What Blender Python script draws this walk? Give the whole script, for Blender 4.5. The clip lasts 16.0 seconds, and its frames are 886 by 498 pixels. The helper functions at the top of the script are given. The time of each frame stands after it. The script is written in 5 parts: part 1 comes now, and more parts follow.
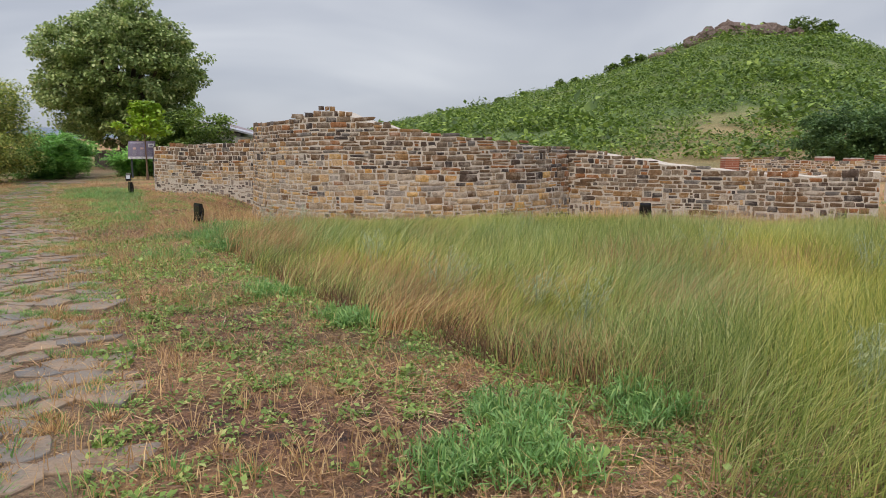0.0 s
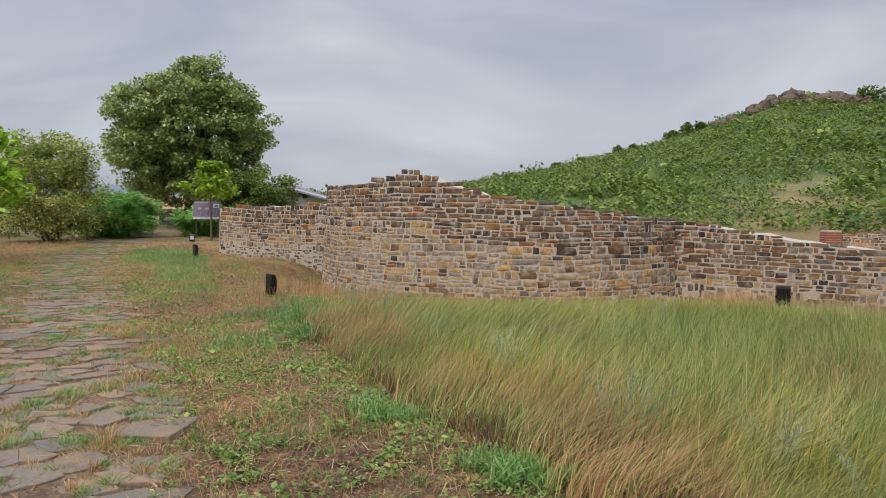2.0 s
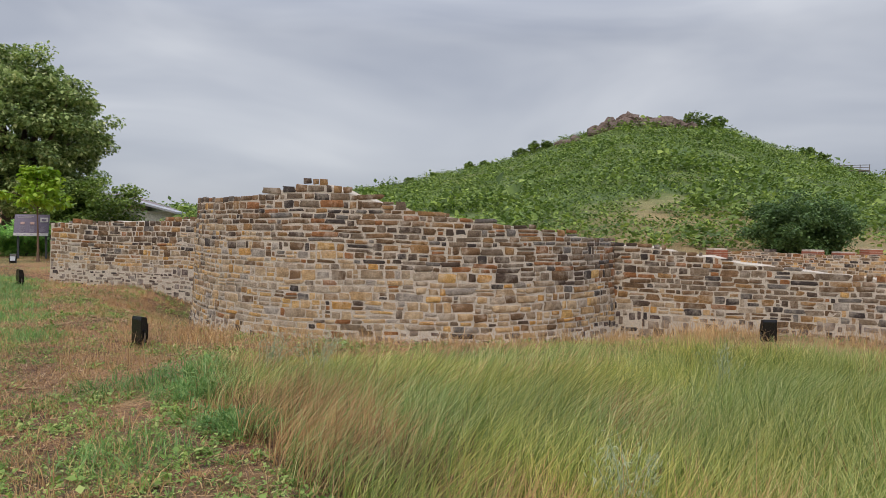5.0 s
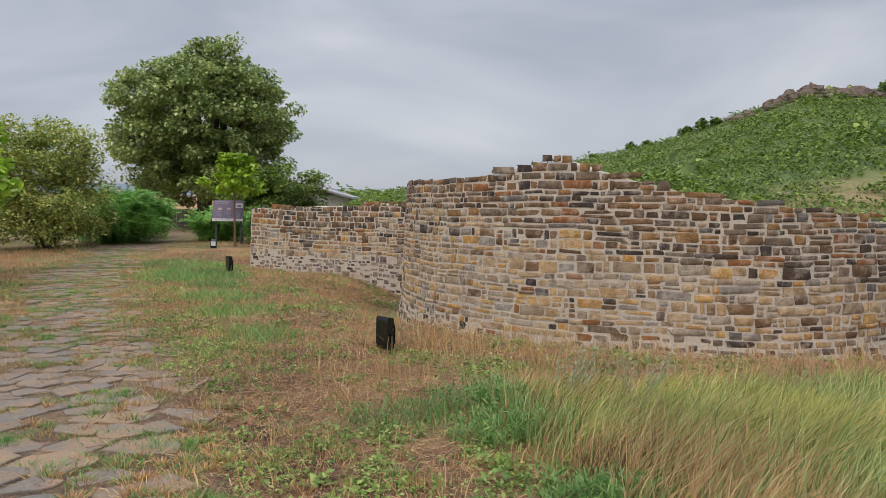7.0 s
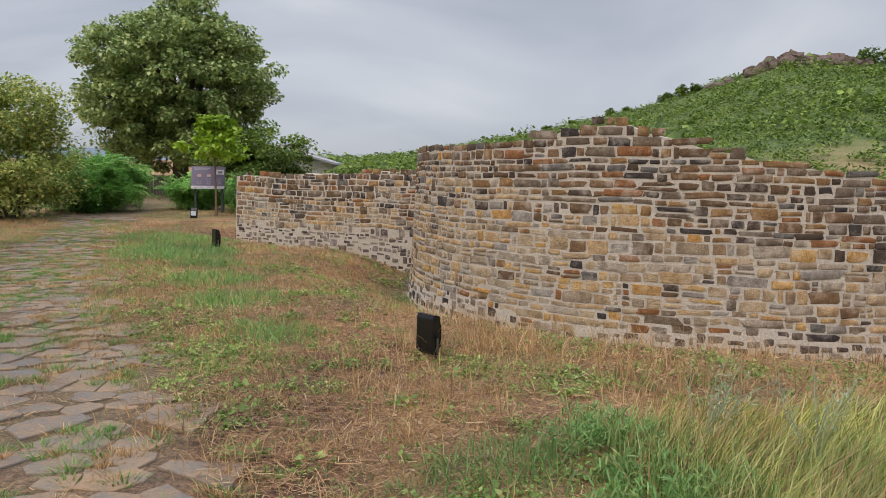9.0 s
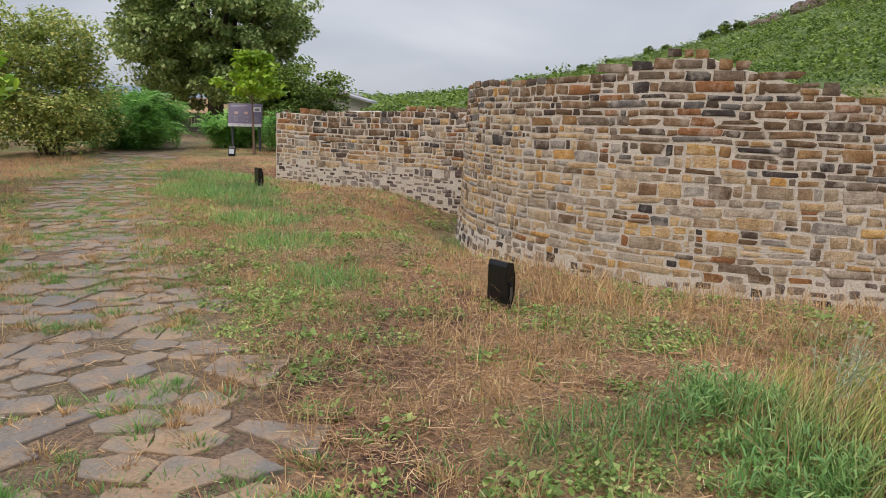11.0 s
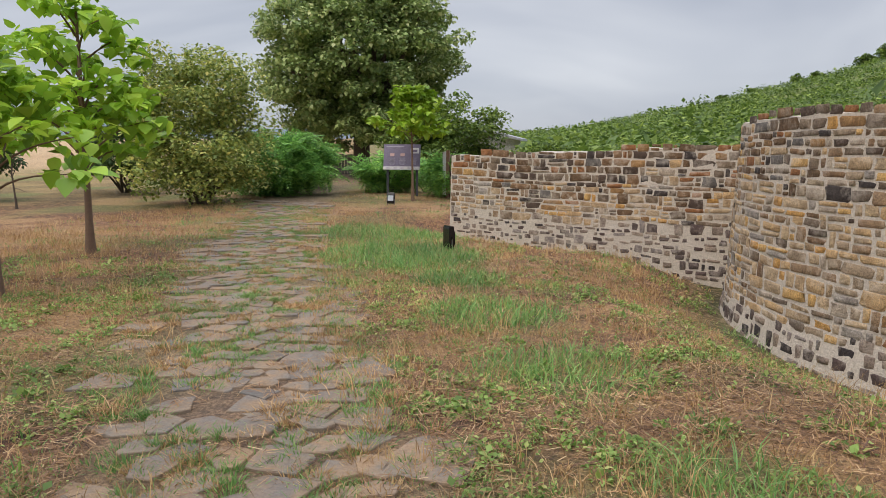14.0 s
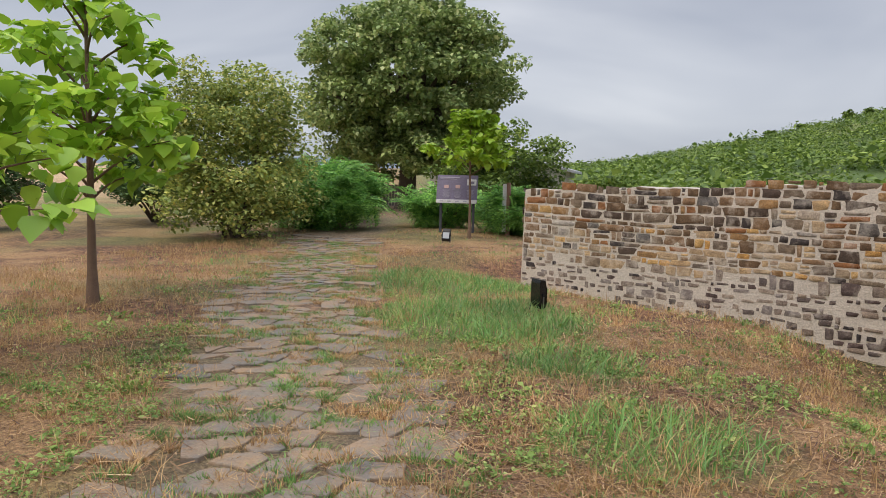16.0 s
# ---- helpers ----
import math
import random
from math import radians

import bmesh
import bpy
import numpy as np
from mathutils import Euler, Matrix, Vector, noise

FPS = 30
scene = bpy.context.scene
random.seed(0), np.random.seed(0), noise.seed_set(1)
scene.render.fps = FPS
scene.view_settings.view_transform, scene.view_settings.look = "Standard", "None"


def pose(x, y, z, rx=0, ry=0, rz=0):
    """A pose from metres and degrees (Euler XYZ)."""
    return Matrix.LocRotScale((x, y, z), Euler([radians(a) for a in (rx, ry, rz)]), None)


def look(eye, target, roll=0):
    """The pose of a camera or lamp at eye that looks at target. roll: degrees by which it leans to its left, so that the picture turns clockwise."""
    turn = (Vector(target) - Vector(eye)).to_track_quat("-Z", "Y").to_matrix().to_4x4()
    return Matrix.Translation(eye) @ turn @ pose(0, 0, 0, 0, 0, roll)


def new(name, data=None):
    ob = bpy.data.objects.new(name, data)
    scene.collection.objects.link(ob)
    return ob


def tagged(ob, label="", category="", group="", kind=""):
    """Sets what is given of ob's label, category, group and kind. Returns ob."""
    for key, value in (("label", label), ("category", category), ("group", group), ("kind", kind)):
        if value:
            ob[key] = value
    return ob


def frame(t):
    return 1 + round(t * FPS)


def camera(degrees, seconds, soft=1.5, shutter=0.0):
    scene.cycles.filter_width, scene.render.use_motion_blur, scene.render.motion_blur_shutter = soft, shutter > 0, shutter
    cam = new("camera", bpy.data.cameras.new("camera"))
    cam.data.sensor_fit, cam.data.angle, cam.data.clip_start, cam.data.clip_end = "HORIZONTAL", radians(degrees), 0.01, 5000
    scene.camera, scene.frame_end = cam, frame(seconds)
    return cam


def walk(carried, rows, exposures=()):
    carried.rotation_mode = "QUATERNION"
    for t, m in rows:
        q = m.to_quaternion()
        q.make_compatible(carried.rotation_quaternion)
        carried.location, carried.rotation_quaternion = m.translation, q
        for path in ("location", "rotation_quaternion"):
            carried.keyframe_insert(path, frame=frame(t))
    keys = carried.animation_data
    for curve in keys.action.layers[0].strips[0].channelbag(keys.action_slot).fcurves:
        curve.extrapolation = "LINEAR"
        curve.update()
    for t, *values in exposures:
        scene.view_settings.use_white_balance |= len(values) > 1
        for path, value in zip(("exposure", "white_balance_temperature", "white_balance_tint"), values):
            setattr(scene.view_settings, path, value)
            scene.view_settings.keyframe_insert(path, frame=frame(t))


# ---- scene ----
cam = camera(62.5, 16.0, 0.65)
PATH = [
    (0, (-0.219, 0.735, 1.398), (-0.22, 2.716, 1.125), -0.2),
    (0.5, (-0.372, 1.093, 1.444), (-0.461, 3.08, 1.234), 0.4),
    (1, (-0.592, 1.5, 1.474), (-0.723, 3.489, 1.315), 0.9),
    (1.5, (-0.766, 1.948, 1.501), (-0.949, 3.936, 1.373), 0.9),
    (2, (-1.05, 2.352, 1.501), (-1.19, 4.344, 1.397), 0.9),
    (2.5, (-1.24, 2.81, 1.501), (-1.167, 4.807, 1.42), 0.7),
    (3, (-1.393, 3.273, 1.522), (-1.036, 5.24, 1.45), 0.4),
    (3.2, (-1.459, 3.437, 1.541), (-0.996, 5.382, 1.473), 0.0),
    (5.3, (-2.467, 5.115, 1.555), (-2.309, 7.108, 1.495), 1.8),
    (5.5, (-2.595, 5.264, 1.538), (-2.57, 7.262, 1.458), 1.6),
    (6, (-2.922, 5.735, 1.542), (-2.945, 7.732, 1.437), 1.2),
    (6.5, (-3.22, 6.168, 1.552), (-3.304, 8.163, 1.434), 0.9),
    (7, (-3.586, 6.604, 1.544), (-3.726, 8.596, 1.435), 0.8),
    (7.5, (-3.875, 7.031, 1.557), (-4.057, 9.019, 1.447), 0.8),
    (8, (-4.155, 7.45, 1.576), (-4.327, 9.439, 1.446), 1.0),
    (8.5, (-4.356, 7.809, 1.586), (-4.457, 9.8, 1.419), 1.0),
    (8.7, (-4.369, 7.912, 1.586), (-4.442, 9.903, 1.407), 1.0),
    (10.8, (-4.614, 8.301, 1.538), (-4.694, 10.269, 1.186), 1.4),
    (11, (-4.743, 8.43, 1.536), (-4.89, 10.392, 1.175), 1.4),
    (11.5, (-5.092, 8.839, 1.547), (-5.454, 10.775, 1.198), 1.0),
    (12, (-5.457, 9.266, 1.577), (-6.02, 11.158, 1.258), 1.0),
    (12.5, (-5.839, 9.82, 1.613), (-6.408, 11.719, 1.355), -0.0),
    (13, (-6.169, 10.3, 1.623), (-6.73, 12.205, 1.385), 0.0),
    (13.5, (-6.535, 10.817, 1.609), (-7.062, 12.729, 1.356), 0.1),
    (14, (-6.767, 11.37, 1.596), (-7.242, 13.294, 1.327), 0.3),
    (14.5, (-7.073, 11.818, 1.592), (-7.512, 13.75, 1.324), 0.8),
    (15, (-7.356, 12.394, 1.586), (-7.784, 14.332, 1.339), 0.9),
    (15.5, (-7.633, 12.908, 1.603), (-8.124, 14.835, 1.392), 1.3),
    (16, (-7.941, 13.455, 1.605), (-8.512, 15.363, 1.418), 1.3),
]
walk(cam, [(t, look(eye, target, roll)) for t, eye, target, roll in PATH], [(0.0, 0.06), (3.0, -0.03), (8.5, 0.02), (11.5, 0.12), (16.0, 0.12)])

# ---- world, sun, exposure ----
world = bpy.data.worlds.new("overcast_sky")
scene.world = world
world.use_nodes = True
wn, wl = world.node_tree.nodes, world.node_tree.links
wn.clear()
w_out = wn.new("ShaderNodeOutputWorld")
w_bg = wn.new("ShaderNodeBackground")
w_sky = wn.new("ShaderNodeTexSky")
w_sky.sky_type = 'NISHITA'
w_sky.sun_disc = False
w_sky.sun_elevation = radians(48)
w_sky.sun_rotation = radians(150)
w_mul = wn.new("ShaderNodeVectorMath")
w_mul.operation = 'SCALE'
w_mul.inputs["Scale"].default_value = 0.10
w_tc = wn.new("ShaderNodeTexCoord")
w_map = wn.new("ShaderNodeMapping")
w_map.inputs["Scale"].default_value = (1.0, 1.0, 3.6)
w_noise = wn.new("ShaderNodeTexNoise")
w_noise.inputs["Scale"].default_value = 1.7
w_noise.inputs["Detail"].default_value = 4.0
w_noise.inputs["Roughness"].default_value = 0.5
w_noise.inputs["Distortion"].default_value = 0.6
w_ramp = wn.new("ShaderNodeValToRGB")
w_ramp.color_ramp.elements[0].position = 0.33
w_ramp.color_ramp.elements[0].color = (0.322, 0.355, 0.445, 1)
w_ramp.color_ramp.elements[1].position = 0.72
w_ramp.color_ramp.elements[1].color = (0.63, 0.65, 0.705, 1)
w_mix = wn.new("ShaderNodeMixRGB")
w_mix.inputs["Fac"].default_value = 0.9
wl.new(w_tc.outputs["Generated"], w_map.inputs["Vector"])
wl.new(w_map.outputs["Vector"], w_noise.inputs["Vector"])
wl.new(w_noise.outputs["Fac"], w_ramp.inputs["Fac"])
wl.new(w_sky.outputs["Color"], w_mul.inputs[0])
wl.new(w_mul.outputs["Vector"], w_mix.inputs["Color1"])
wl.new(w_ramp.outputs["Color"], w_mix.inputs["Color2"])
w_sep = wn.new("ShaderNodeSeparateXYZ")
wl.new(w_tc.outputs["Generated"], w_sep.inputs["Vector"])
w_up = wn.new("ShaderNodeMapRange")
w_up.inputs["From Min"].default_value = 0.25
w_up.inputs["From Max"].default_value = 1.0
w_up.inputs["To Min"].default_value = 1.0
w_up.inputs["To Max"].default_value = 3.4
wl.new(w_sep.outputs["Z"], w_up.inputs["Value"])
wl.new(w_up.outputs["Result"], w_bg.inputs["Strength"])
wl.new(w_mix.outputs["Color"], w_bg.inputs["Color"])
wl.new(w_bg.outputs["Background"], w_out.inputs["Surface"])

sun_data = bpy.data.lights.new("sun", 'SUN')
sun_data.energy = 1.5
sun_data.angle = radians(40)
sun_data.color = (1.0, 0.875, 0.7)
sun = new("sun", sun_data)
sun.matrix_world = look((-20, -25, 45), (0, 10, 0))


# ---- small maths ----
RNG = np.random.default_rng(7)


def vnoise(x, y, size, seed=0):
    """Smooth value noise, 0 to 1, on arrays."""
    x, y = np.asarray(x, float) / size + 71.3 * seed, np.asarray(y, float) / size - 37.7 * seed
    xi, yi = np.floor(x), np.floor(y)
    fx, fy = x - xi, y - yi
    fx, fy = fx * fx * (3 - 2 * fx), fy * fy * (3 - 2 * fy)

    def h(a, b):
        s = np.sin(a * 127.1 + b * 311.7 + seed * 17.17) * 43758.5453
        return s - np.floor(s)
    top = h(xi, yi) * (1 - fx) + h(xi + 1, yi) * fx
    bot = h(xi, yi + 1) * (1 - fx) + h(xi + 1, yi + 1) * fx
    return top * (1 - fy) + bot * fy


def smooth(a, b, v):
    k = np.clip((np.asarray(v, float) - a) / (b - a), 0, 1)
    return k * k * (3 - 2 * k)


def np_mesh(name, v, f, material=None, shade=False):
    """A mesh from vertex and face arrays; every face has as many corners as f has columns."""
    v, f = np.asarray(v, np.float32), np.asarray(f, np.int32)
    me = bpy.data.meshes.new(name)
    me.vertices.add(len(v))
    me.vertices.foreach_set("co", v.ravel())
    me.loops.add(f.size)
    me.loops.foreach_set("vertex_index", f.ravel())
    me.polygons.add(len(f))
    me.polygons.foreach_set("loop_start", np.arange(len(f), dtype=np.int32) * f.shape[1])
    me.polygons.foreach_set("loop_total", np.full(len(f), f.shape[1], np.int32))
    if shade:
        me.polygons.foreach_set("use_smooth", np.ones(len(f), bool))
    if material:
        me.materials.append(material)
    me.update(calc_edges=True)
    return me


def from_bm(name, bm, material):
    me = bpy.data.meshes.new(name)
    bmesh.ops.recalc_face_normals(bm, faces=bm.faces)
    bm.to_mesh(me)
    bm.free()
    me.materials.append(material)
    return me


def part(name, bm, material, parent, label=""):
    ob = new(name, from_bm(name, bm, material))
    ob.parent = parent
    return tagged(ob, label)


def part_mesh(name, me, parent, label=""):
    ob = new(name, me)
    ob.parent = parent
    return tagged(ob, label)


def box(bm, centre, size, turn=None, bevel=0.0):
    m = Matrix.Translation(centre) @ (turn or Matrix()) @ Matrix.Diagonal((*size, 1))
    made = bmesh.ops.create_cube(bm, size=1.0, matrix=m)
    if bevel:
        edges = list({e for v in made["verts"] for e in v.link_edges})
        bmesh.ops.bevel(bm, geom=edges, offset=bevel, segments=2, affect='EDGES')
    return bm


def tube(points, radii, sides=8):
    """A tapered tube along points, as vertex and face arrays."""
    p = np.asarray(points, float)
    t = np.gradient(p, axis=0)
    t /= np.linalg.norm(t, axis=1)[:, None] + 1e-9
    ref = np.where(np.abs(t[:, 2:3]) > 0.9, [[1.0, 0, 0]], [[0, 0, 1.0]])
    a = np.cross(t, ref)
    a /= np.linalg.norm(a, axis=1)[:, None] + 1e-9
    b = np.cross(t, a)
    ang = np.arange(sides) * 2 * np.pi / sides
    ring = np.cos(ang)[None, :, None] * a[:, None] + np.sin(ang)[None, :, None] * b[:, None]
    v = (p[:, None] + ring * np.asarray(radii)[:, None, None]).reshape(-1, 3)
    f = []
    for i in range(len(p) - 1):
        for j in range(sides):
            k = (j + 1) % sides
            f.append((i * sides + j, i * sides + k, (i + 1) * sides + k, (i + 1) * sides + j))
    return v, np.array(f)


def join(pairs):
    vs, fs, n = [], [], 0
    for v, f in pairs:
        vs.append(v)
        fs.append(f + n)
        n += len(v)
    return np.concatenate(vs), np.concatenate(fs)


# ---- materials ----
def material(name, rough=0.8):
    m = bpy.data.materials.new(name)
    m.use_nodes = True
    b = m.node_tree.nodes["Principled BSDF"]
    b.inputs["Roughness"].default_value = rough
    return m, m.node_tree.nodes, m.node_tree.links, b


def ramp(nodes, stops):
    r = nodes.new("ShaderNodeValToRGB")
    e = r.color_ramp.elements
    while len(e) < len(stops):
        e.new(0.5)
    for k, (p, c) in zip(e, stops):
        k.position, k.color = p, (*c, 1)
    return r


def noise_node(nodes, links, scale, detail=5, rough=0.6, coords="Object"):
    n = nodes.new("ShaderNodeTexNoise")
    n.inputs["Scale"].default_value = scale
    n.inputs["Detail"].default_value = detail
    n.inputs["Roughness"].default_value = rough
    if coords == "World":
        g = nodes.new("ShaderNodeNewGeometry")
        links.new(g.outputs["Position"], n.inputs["Vector"])
    else:
        tc = nodes.new("ShaderNodeTexCoord")
        links.new(tc.outputs[coords], n.inputs["Vector"])
    return n


def bump(nodes, links, height, b, strength=0.4, distance=0.02):
    n = nodes.new("ShaderNodeBump")
    n.inputs["Strength"].default_value = strength
    n.inputs["Distance"].default_value = distance
    links.new(height, n.inputs["Height"])
    links.new(n.outputs["Normal"], b.inputs["Normal"])


def mixed(nodes, links, fac, a, b, kind='MIX'):
    m = nodes.new("ShaderNodeMixRGB")
    m.blend_type = kind
    for socket, value in zip((m.inputs["Fac"], m.inputs["Color1"], m.inputs["Color2"]), (fac, a, b)):
        if isinstance(value, (int, float)):
            socket.default_value = value
        elif isinstance(value, tuple):
            socket.default_value = (*value, 1)
        else:
            links.new(value, socket)
    return m.outputs["Color"]


def plain(name, c1, c2, scale=6.0, rough=0.8, metal=0.0, relief=0.2, distance=0.005):
    """Two tones broken by coarse and fine noise, with a little relief."""
    m, n, l, b = material(name, rough)
    a = noise_node(n, l, scale, 6)
    f = noise_node(n, l, scale * 9, 4)
    col = mixed(n, l, a.outputs["Fac"], c1, c2)
    r = ramp(n, [(0.3, (0.75, 0.75, 0.75)), (0.7, (1.15, 1.15, 1.15))])
    l.new(f.outputs["Fac"], r.inputs["Fac"])
    l.new(mixed(n, l, 1.0, col, r.outputs["Color"], 'MULTIPLY'), b.inputs["Base Color"])
    b.inputs["Metallic"].default_value = metal
    bump(n, l, f.outputs["Fac"], b, relief, distance)
    return m


def stone_material(name, stops, island):
    m, n, l, b = material(name, 0.85)
    if island:
        src = n.new("ShaderNodeNewGeometry").outputs["Random Per Island"]
    else:
        src = n.new("ShaderNodeObjectInfo").outputs["Random"]
    r = ramp(n, stops)
    r.color_ramp.interpolation = 'CONSTANT'
    l.new(src, r.inputs["Fac"])
    big = noise_node(n, l, 9, 4, 0.6, "World")
    fine = noise_node(n, l, 60, 6, 0.7, "World")
    stain = ramp(n, [(0.3, (0.62, 0.6, 0.6)), (0.55, (1, 1, 1)), (0.75, (1.25, 1.2, 1.12))])
    l.new(big.outputs["Fac"], stain.inputs["Fac"])
    grain = ramp(n, [(0.3, (0.5, 0.5, 0.5)), (0.7, (1.35, 1.35, 1.35))])
    l.new(fine.outputs["Fac"], grain.inputs["Fac"])
    c = mixed(n, l, 1.0, r.outputs["Color"], stain.outputs["Color"], 'MULTIPLY')
    c = mixed(n, l, 1.0, c, grain.outputs["Color"], 'MULTIPLY')
    smear = noise_node(n, l, 4.5, 7, 0.7, "World")
    sm = ramp(n, [(0.5, (0, 0, 0)), (0.68, (0.6, 0.6, 0.6))])
    l.new(smear.outputs["Fac"], sm.inputs["Fac"])
    c = mixed(n, l, sm.outputs["Color"], c, (0.5, 0.44, 0.37))
    l.new(c, b.inputs["Base Color"])
    bump(n, l, fine.outputs["Fac"], b, 0.9, 0.022)
    return m


TAN = [(0.0, (0.580, 0.384, 0.194)), (0.12, (0.487, 0.339, 0.194)), (0.25, (0.626, 0.384, 0.140)), (0.33, (0.383, 0.282, 0.184)), (0.45, (0.557, 0.407, 0.248)),
       (0.57, (0.360, 0.311, 0.265)), (0.63, (0.197, 0.147, 0.108)), (0.66, (0.441, 0.339, 0.227)), (0.69, (0.464, 0.373, 0.281)), (0.79, (0.603, 0.328, 0.097)), (0.86, (0.348, 0.226, 0.130)), (0.93, (0.522, 0.384, 0.238))]
DARK = [(0.0, (0.17, 0.10, 0.05)), (0.15, (0.26, 0.15, 0.075)), (0.30, (0.10, 0.065, 0.045)), (0.42, (0.34, 0.19, 0.075)), (0.54, (0.20, 0.145, 0.10)),
        (0.67, (0.06, 0.045, 0.04)), (0.76, (0.33, 0.14, 0.05)), (0.85, (0.17, 0.15, 0.135)), (0.92, (0.25, 0.18, 0.12))]
RUBBLE = [(0.0, (0.158, 0.118, 0.104)), (0.2, (0.284, 0.216, 0.171)), (0.4, (0.055, 0.042, 0.042)), (0.55, (0.12, 0.08, 0.07)), (0.7, (0.357, 0.274, 0.209)), (0.85, (0.294, 0.245, 0.218))]
STONES = {k: (stone_material("stone_" + k, s, False), stone_material("stone_" + k + "_mass", s, True))
          for k, s in (("tan", TAN), ("dark", DARK), ("rubble", RUBBLE))}
MORTAR = plain("lime_mortar", (0.47, 0.405, 0.335), (0.63, 0.555, 0.47), 5, 0.95, 0, 0.8, 0.02)
BRICK = plain("red_brick", (0.28, 0.09, 0.055), (0.36, 0.14, 0.08), 12, 0.9)


def slab_material(name, island):
    m, n, l, b = material(name, 0.6)
    r = ramp(n, [(0.0, (0.185, 0.15, 0.12)), (0.3, (0.22, 0.175, 0.132)), (0.55, (0.15, 0.135, 0.122)), (0.8, (0.24, 0.185, 0.13)), (1.0, (0.18, 0.15, 0.125))])
    src = n.new("ShaderNodeNewGeometry").outputs["Random Per Island"] if island else n.new("ShaderNodeObjectInfo").outputs["Random"]
    l.new(src, r.inputs["Fac"])
    a = noise_node(n, l, 5, 5, 0.6, "World")
    f = noise_node(n, l, 45, 5, 0.7, "World")
    d = ramp(n, [(0.42, (1, 1, 1)), (0.62, (1.5, 1.25, 0.98))])
    l.new(a.outputs["Fac"], d.inputs["Fac"])
    g = ramp(n, [(0.3, (0.75, 0.75, 0.75)), (0.7, (1.2, 1.2, 1.2))])
    l.new(f.outputs["Fac"], g.inputs["Fac"])
    c = mixed(n, l, 1.0, r.outputs["Color"], d.outputs["Color"], 'MULTIPLY')
    l.new(mixed(n, l, 1.0, c, g.outputs["Color"], 'MULTIPLY'), b.inputs["Base Color"])
    rr = ramp(n, [(0.35, (0.45, 0.45, 0.45)), (0.6, (0.85, 0.85, 0.85))])
    l.new(a.outputs["Fac"], rr.inputs["Fac"])
    l.new(rr.outputs["Color"], b.inputs["Roughness"])
    bump(n, l, f.outputs["Fac"], b, 0.6, 0.012)
    return m


def foliage(name, stops, rough=0.6, through_light=0.35, patches=None):
    """Leaves: a tone for each leaf, some light passing through."""
    m, n, l, b = material(name, rough)
    r = ramp(n, stops)
    l.new(n.new("ShaderNodeNewGeometry").outputs["Random Per Island"], r.inputs["Fac"])
    big = noise_node(n, l, 0.8, 3, 0.5, "World")
    d = ramp(n, [(0.3, (0.75, 0.78, 0.75)), (0.7, (1.2, 1.18, 1.1))])
    l.new(big.outputs["Fac"], d.inputs["Fac"])
    c = mixed(n, l, 1.0, r.outputs["Color"], d.outputs["Color"], 'MULTIPLY')
    if patches:
        wide = noise_node(n, l, 0.45, 4, 0.55, "World")
        k = ramp(n, [(0.38, patches[0]), (0.62, patches[1])])
        l.new(wide.outputs["Fac"], k.inputs["Fac"])
        c = mixed(n, l, 1.0, c, k.outputs["Color"], 'MULTIPLY')
    l.new(c, b.inputs["Base Color"])
    if through_light:
        t = n.new("ShaderNodeBsdfTranslucent")
        l.new(c, t.inputs["Color"])
        s = n.new("ShaderNodeMixShader")
        s.inputs["Fac"].default_value = through_light
        l.new(b.outputs["BSDF"], s.inputs[1])
        l.new(t.outputs["BSDF"], s.inputs[2])
        l.new(s.outputs["Shader"], n["Material Output"].inputs["Surface"])
    return m


SLATE, SLATE_MASS = slab_material("worn_slate", False), slab_material("worn_slate_mass", True)
LEAF_LINDEN = foliage("linden_leaves", [(0.0, (0.13, 0.195, 0.065)), (0.5, (0.27, 0.365, 0.12)), (0.8, (0.43, 0.51, 0.20)), (1.0, (0.62, 0.64, 0.33))])
LEAF_CATALPA = foliage("catalpa_leaves", [(0.0, (0.16, 0.30, 0.025)), (0.5, (0.31, 0.52, 0.045)), (1.0, (0.58, 0.76, 0.09))], 0.45, 0.35)
LEAF_LIME = foliage("lime_green_leaves", [(0.0, (0.196, 0.336, 0.020)), (0.6, (0.310, 0.470, 0.035)), (1.0, (0.437, 0.560, 0.070))], 0.5, 0.35)
LEAF_PALE = foliage("pale_bush_leaves", [(0.0, (0.15, 0.22, 0.06)), (0.5, (0.34, 0.41, 0.11)), (0.8, (0.52, 0.56, 0.16)), (1.0, (0.74, 0.65, 0.20))])
LEAF_SUMAC = foliage("sumac_leaves", [(0.0, (0.10, 0.25, 0.06)), (0.6, (0.22, 0.45, 0.10)), (1.0, (0.42, 0.68, 0.16))])
LEAF_DARK = foliage("dark_leaves", [(0.0, (0.055, 0.105, 0.037)), (0.7, (0.115, 0.20, 0.065)), (1.0, (0.20, 0.30, 0.095))])
LEAF_SHRUB = foliage("hill_shrub_leaves", [(0.0, (0.07, 0.12, 0.025)), (0.5, (0.15, 0.235, 0.045)), (1.0, (0.31, 0.40, 0.09))], 0.6, 0.35, ((0.62, 0.68, 0.66), (1.25, 1.2, 1.05)))
LEAF_WEED = foliage("weed_leaves", [(0.0, (0.13, 0.21, 0.045)), (0.5, (0.23, 0.35, 0.075)), (0.85, (0.35, 0.47, 0.13)), (1.0, (0.56, 0.57, 0.21))])
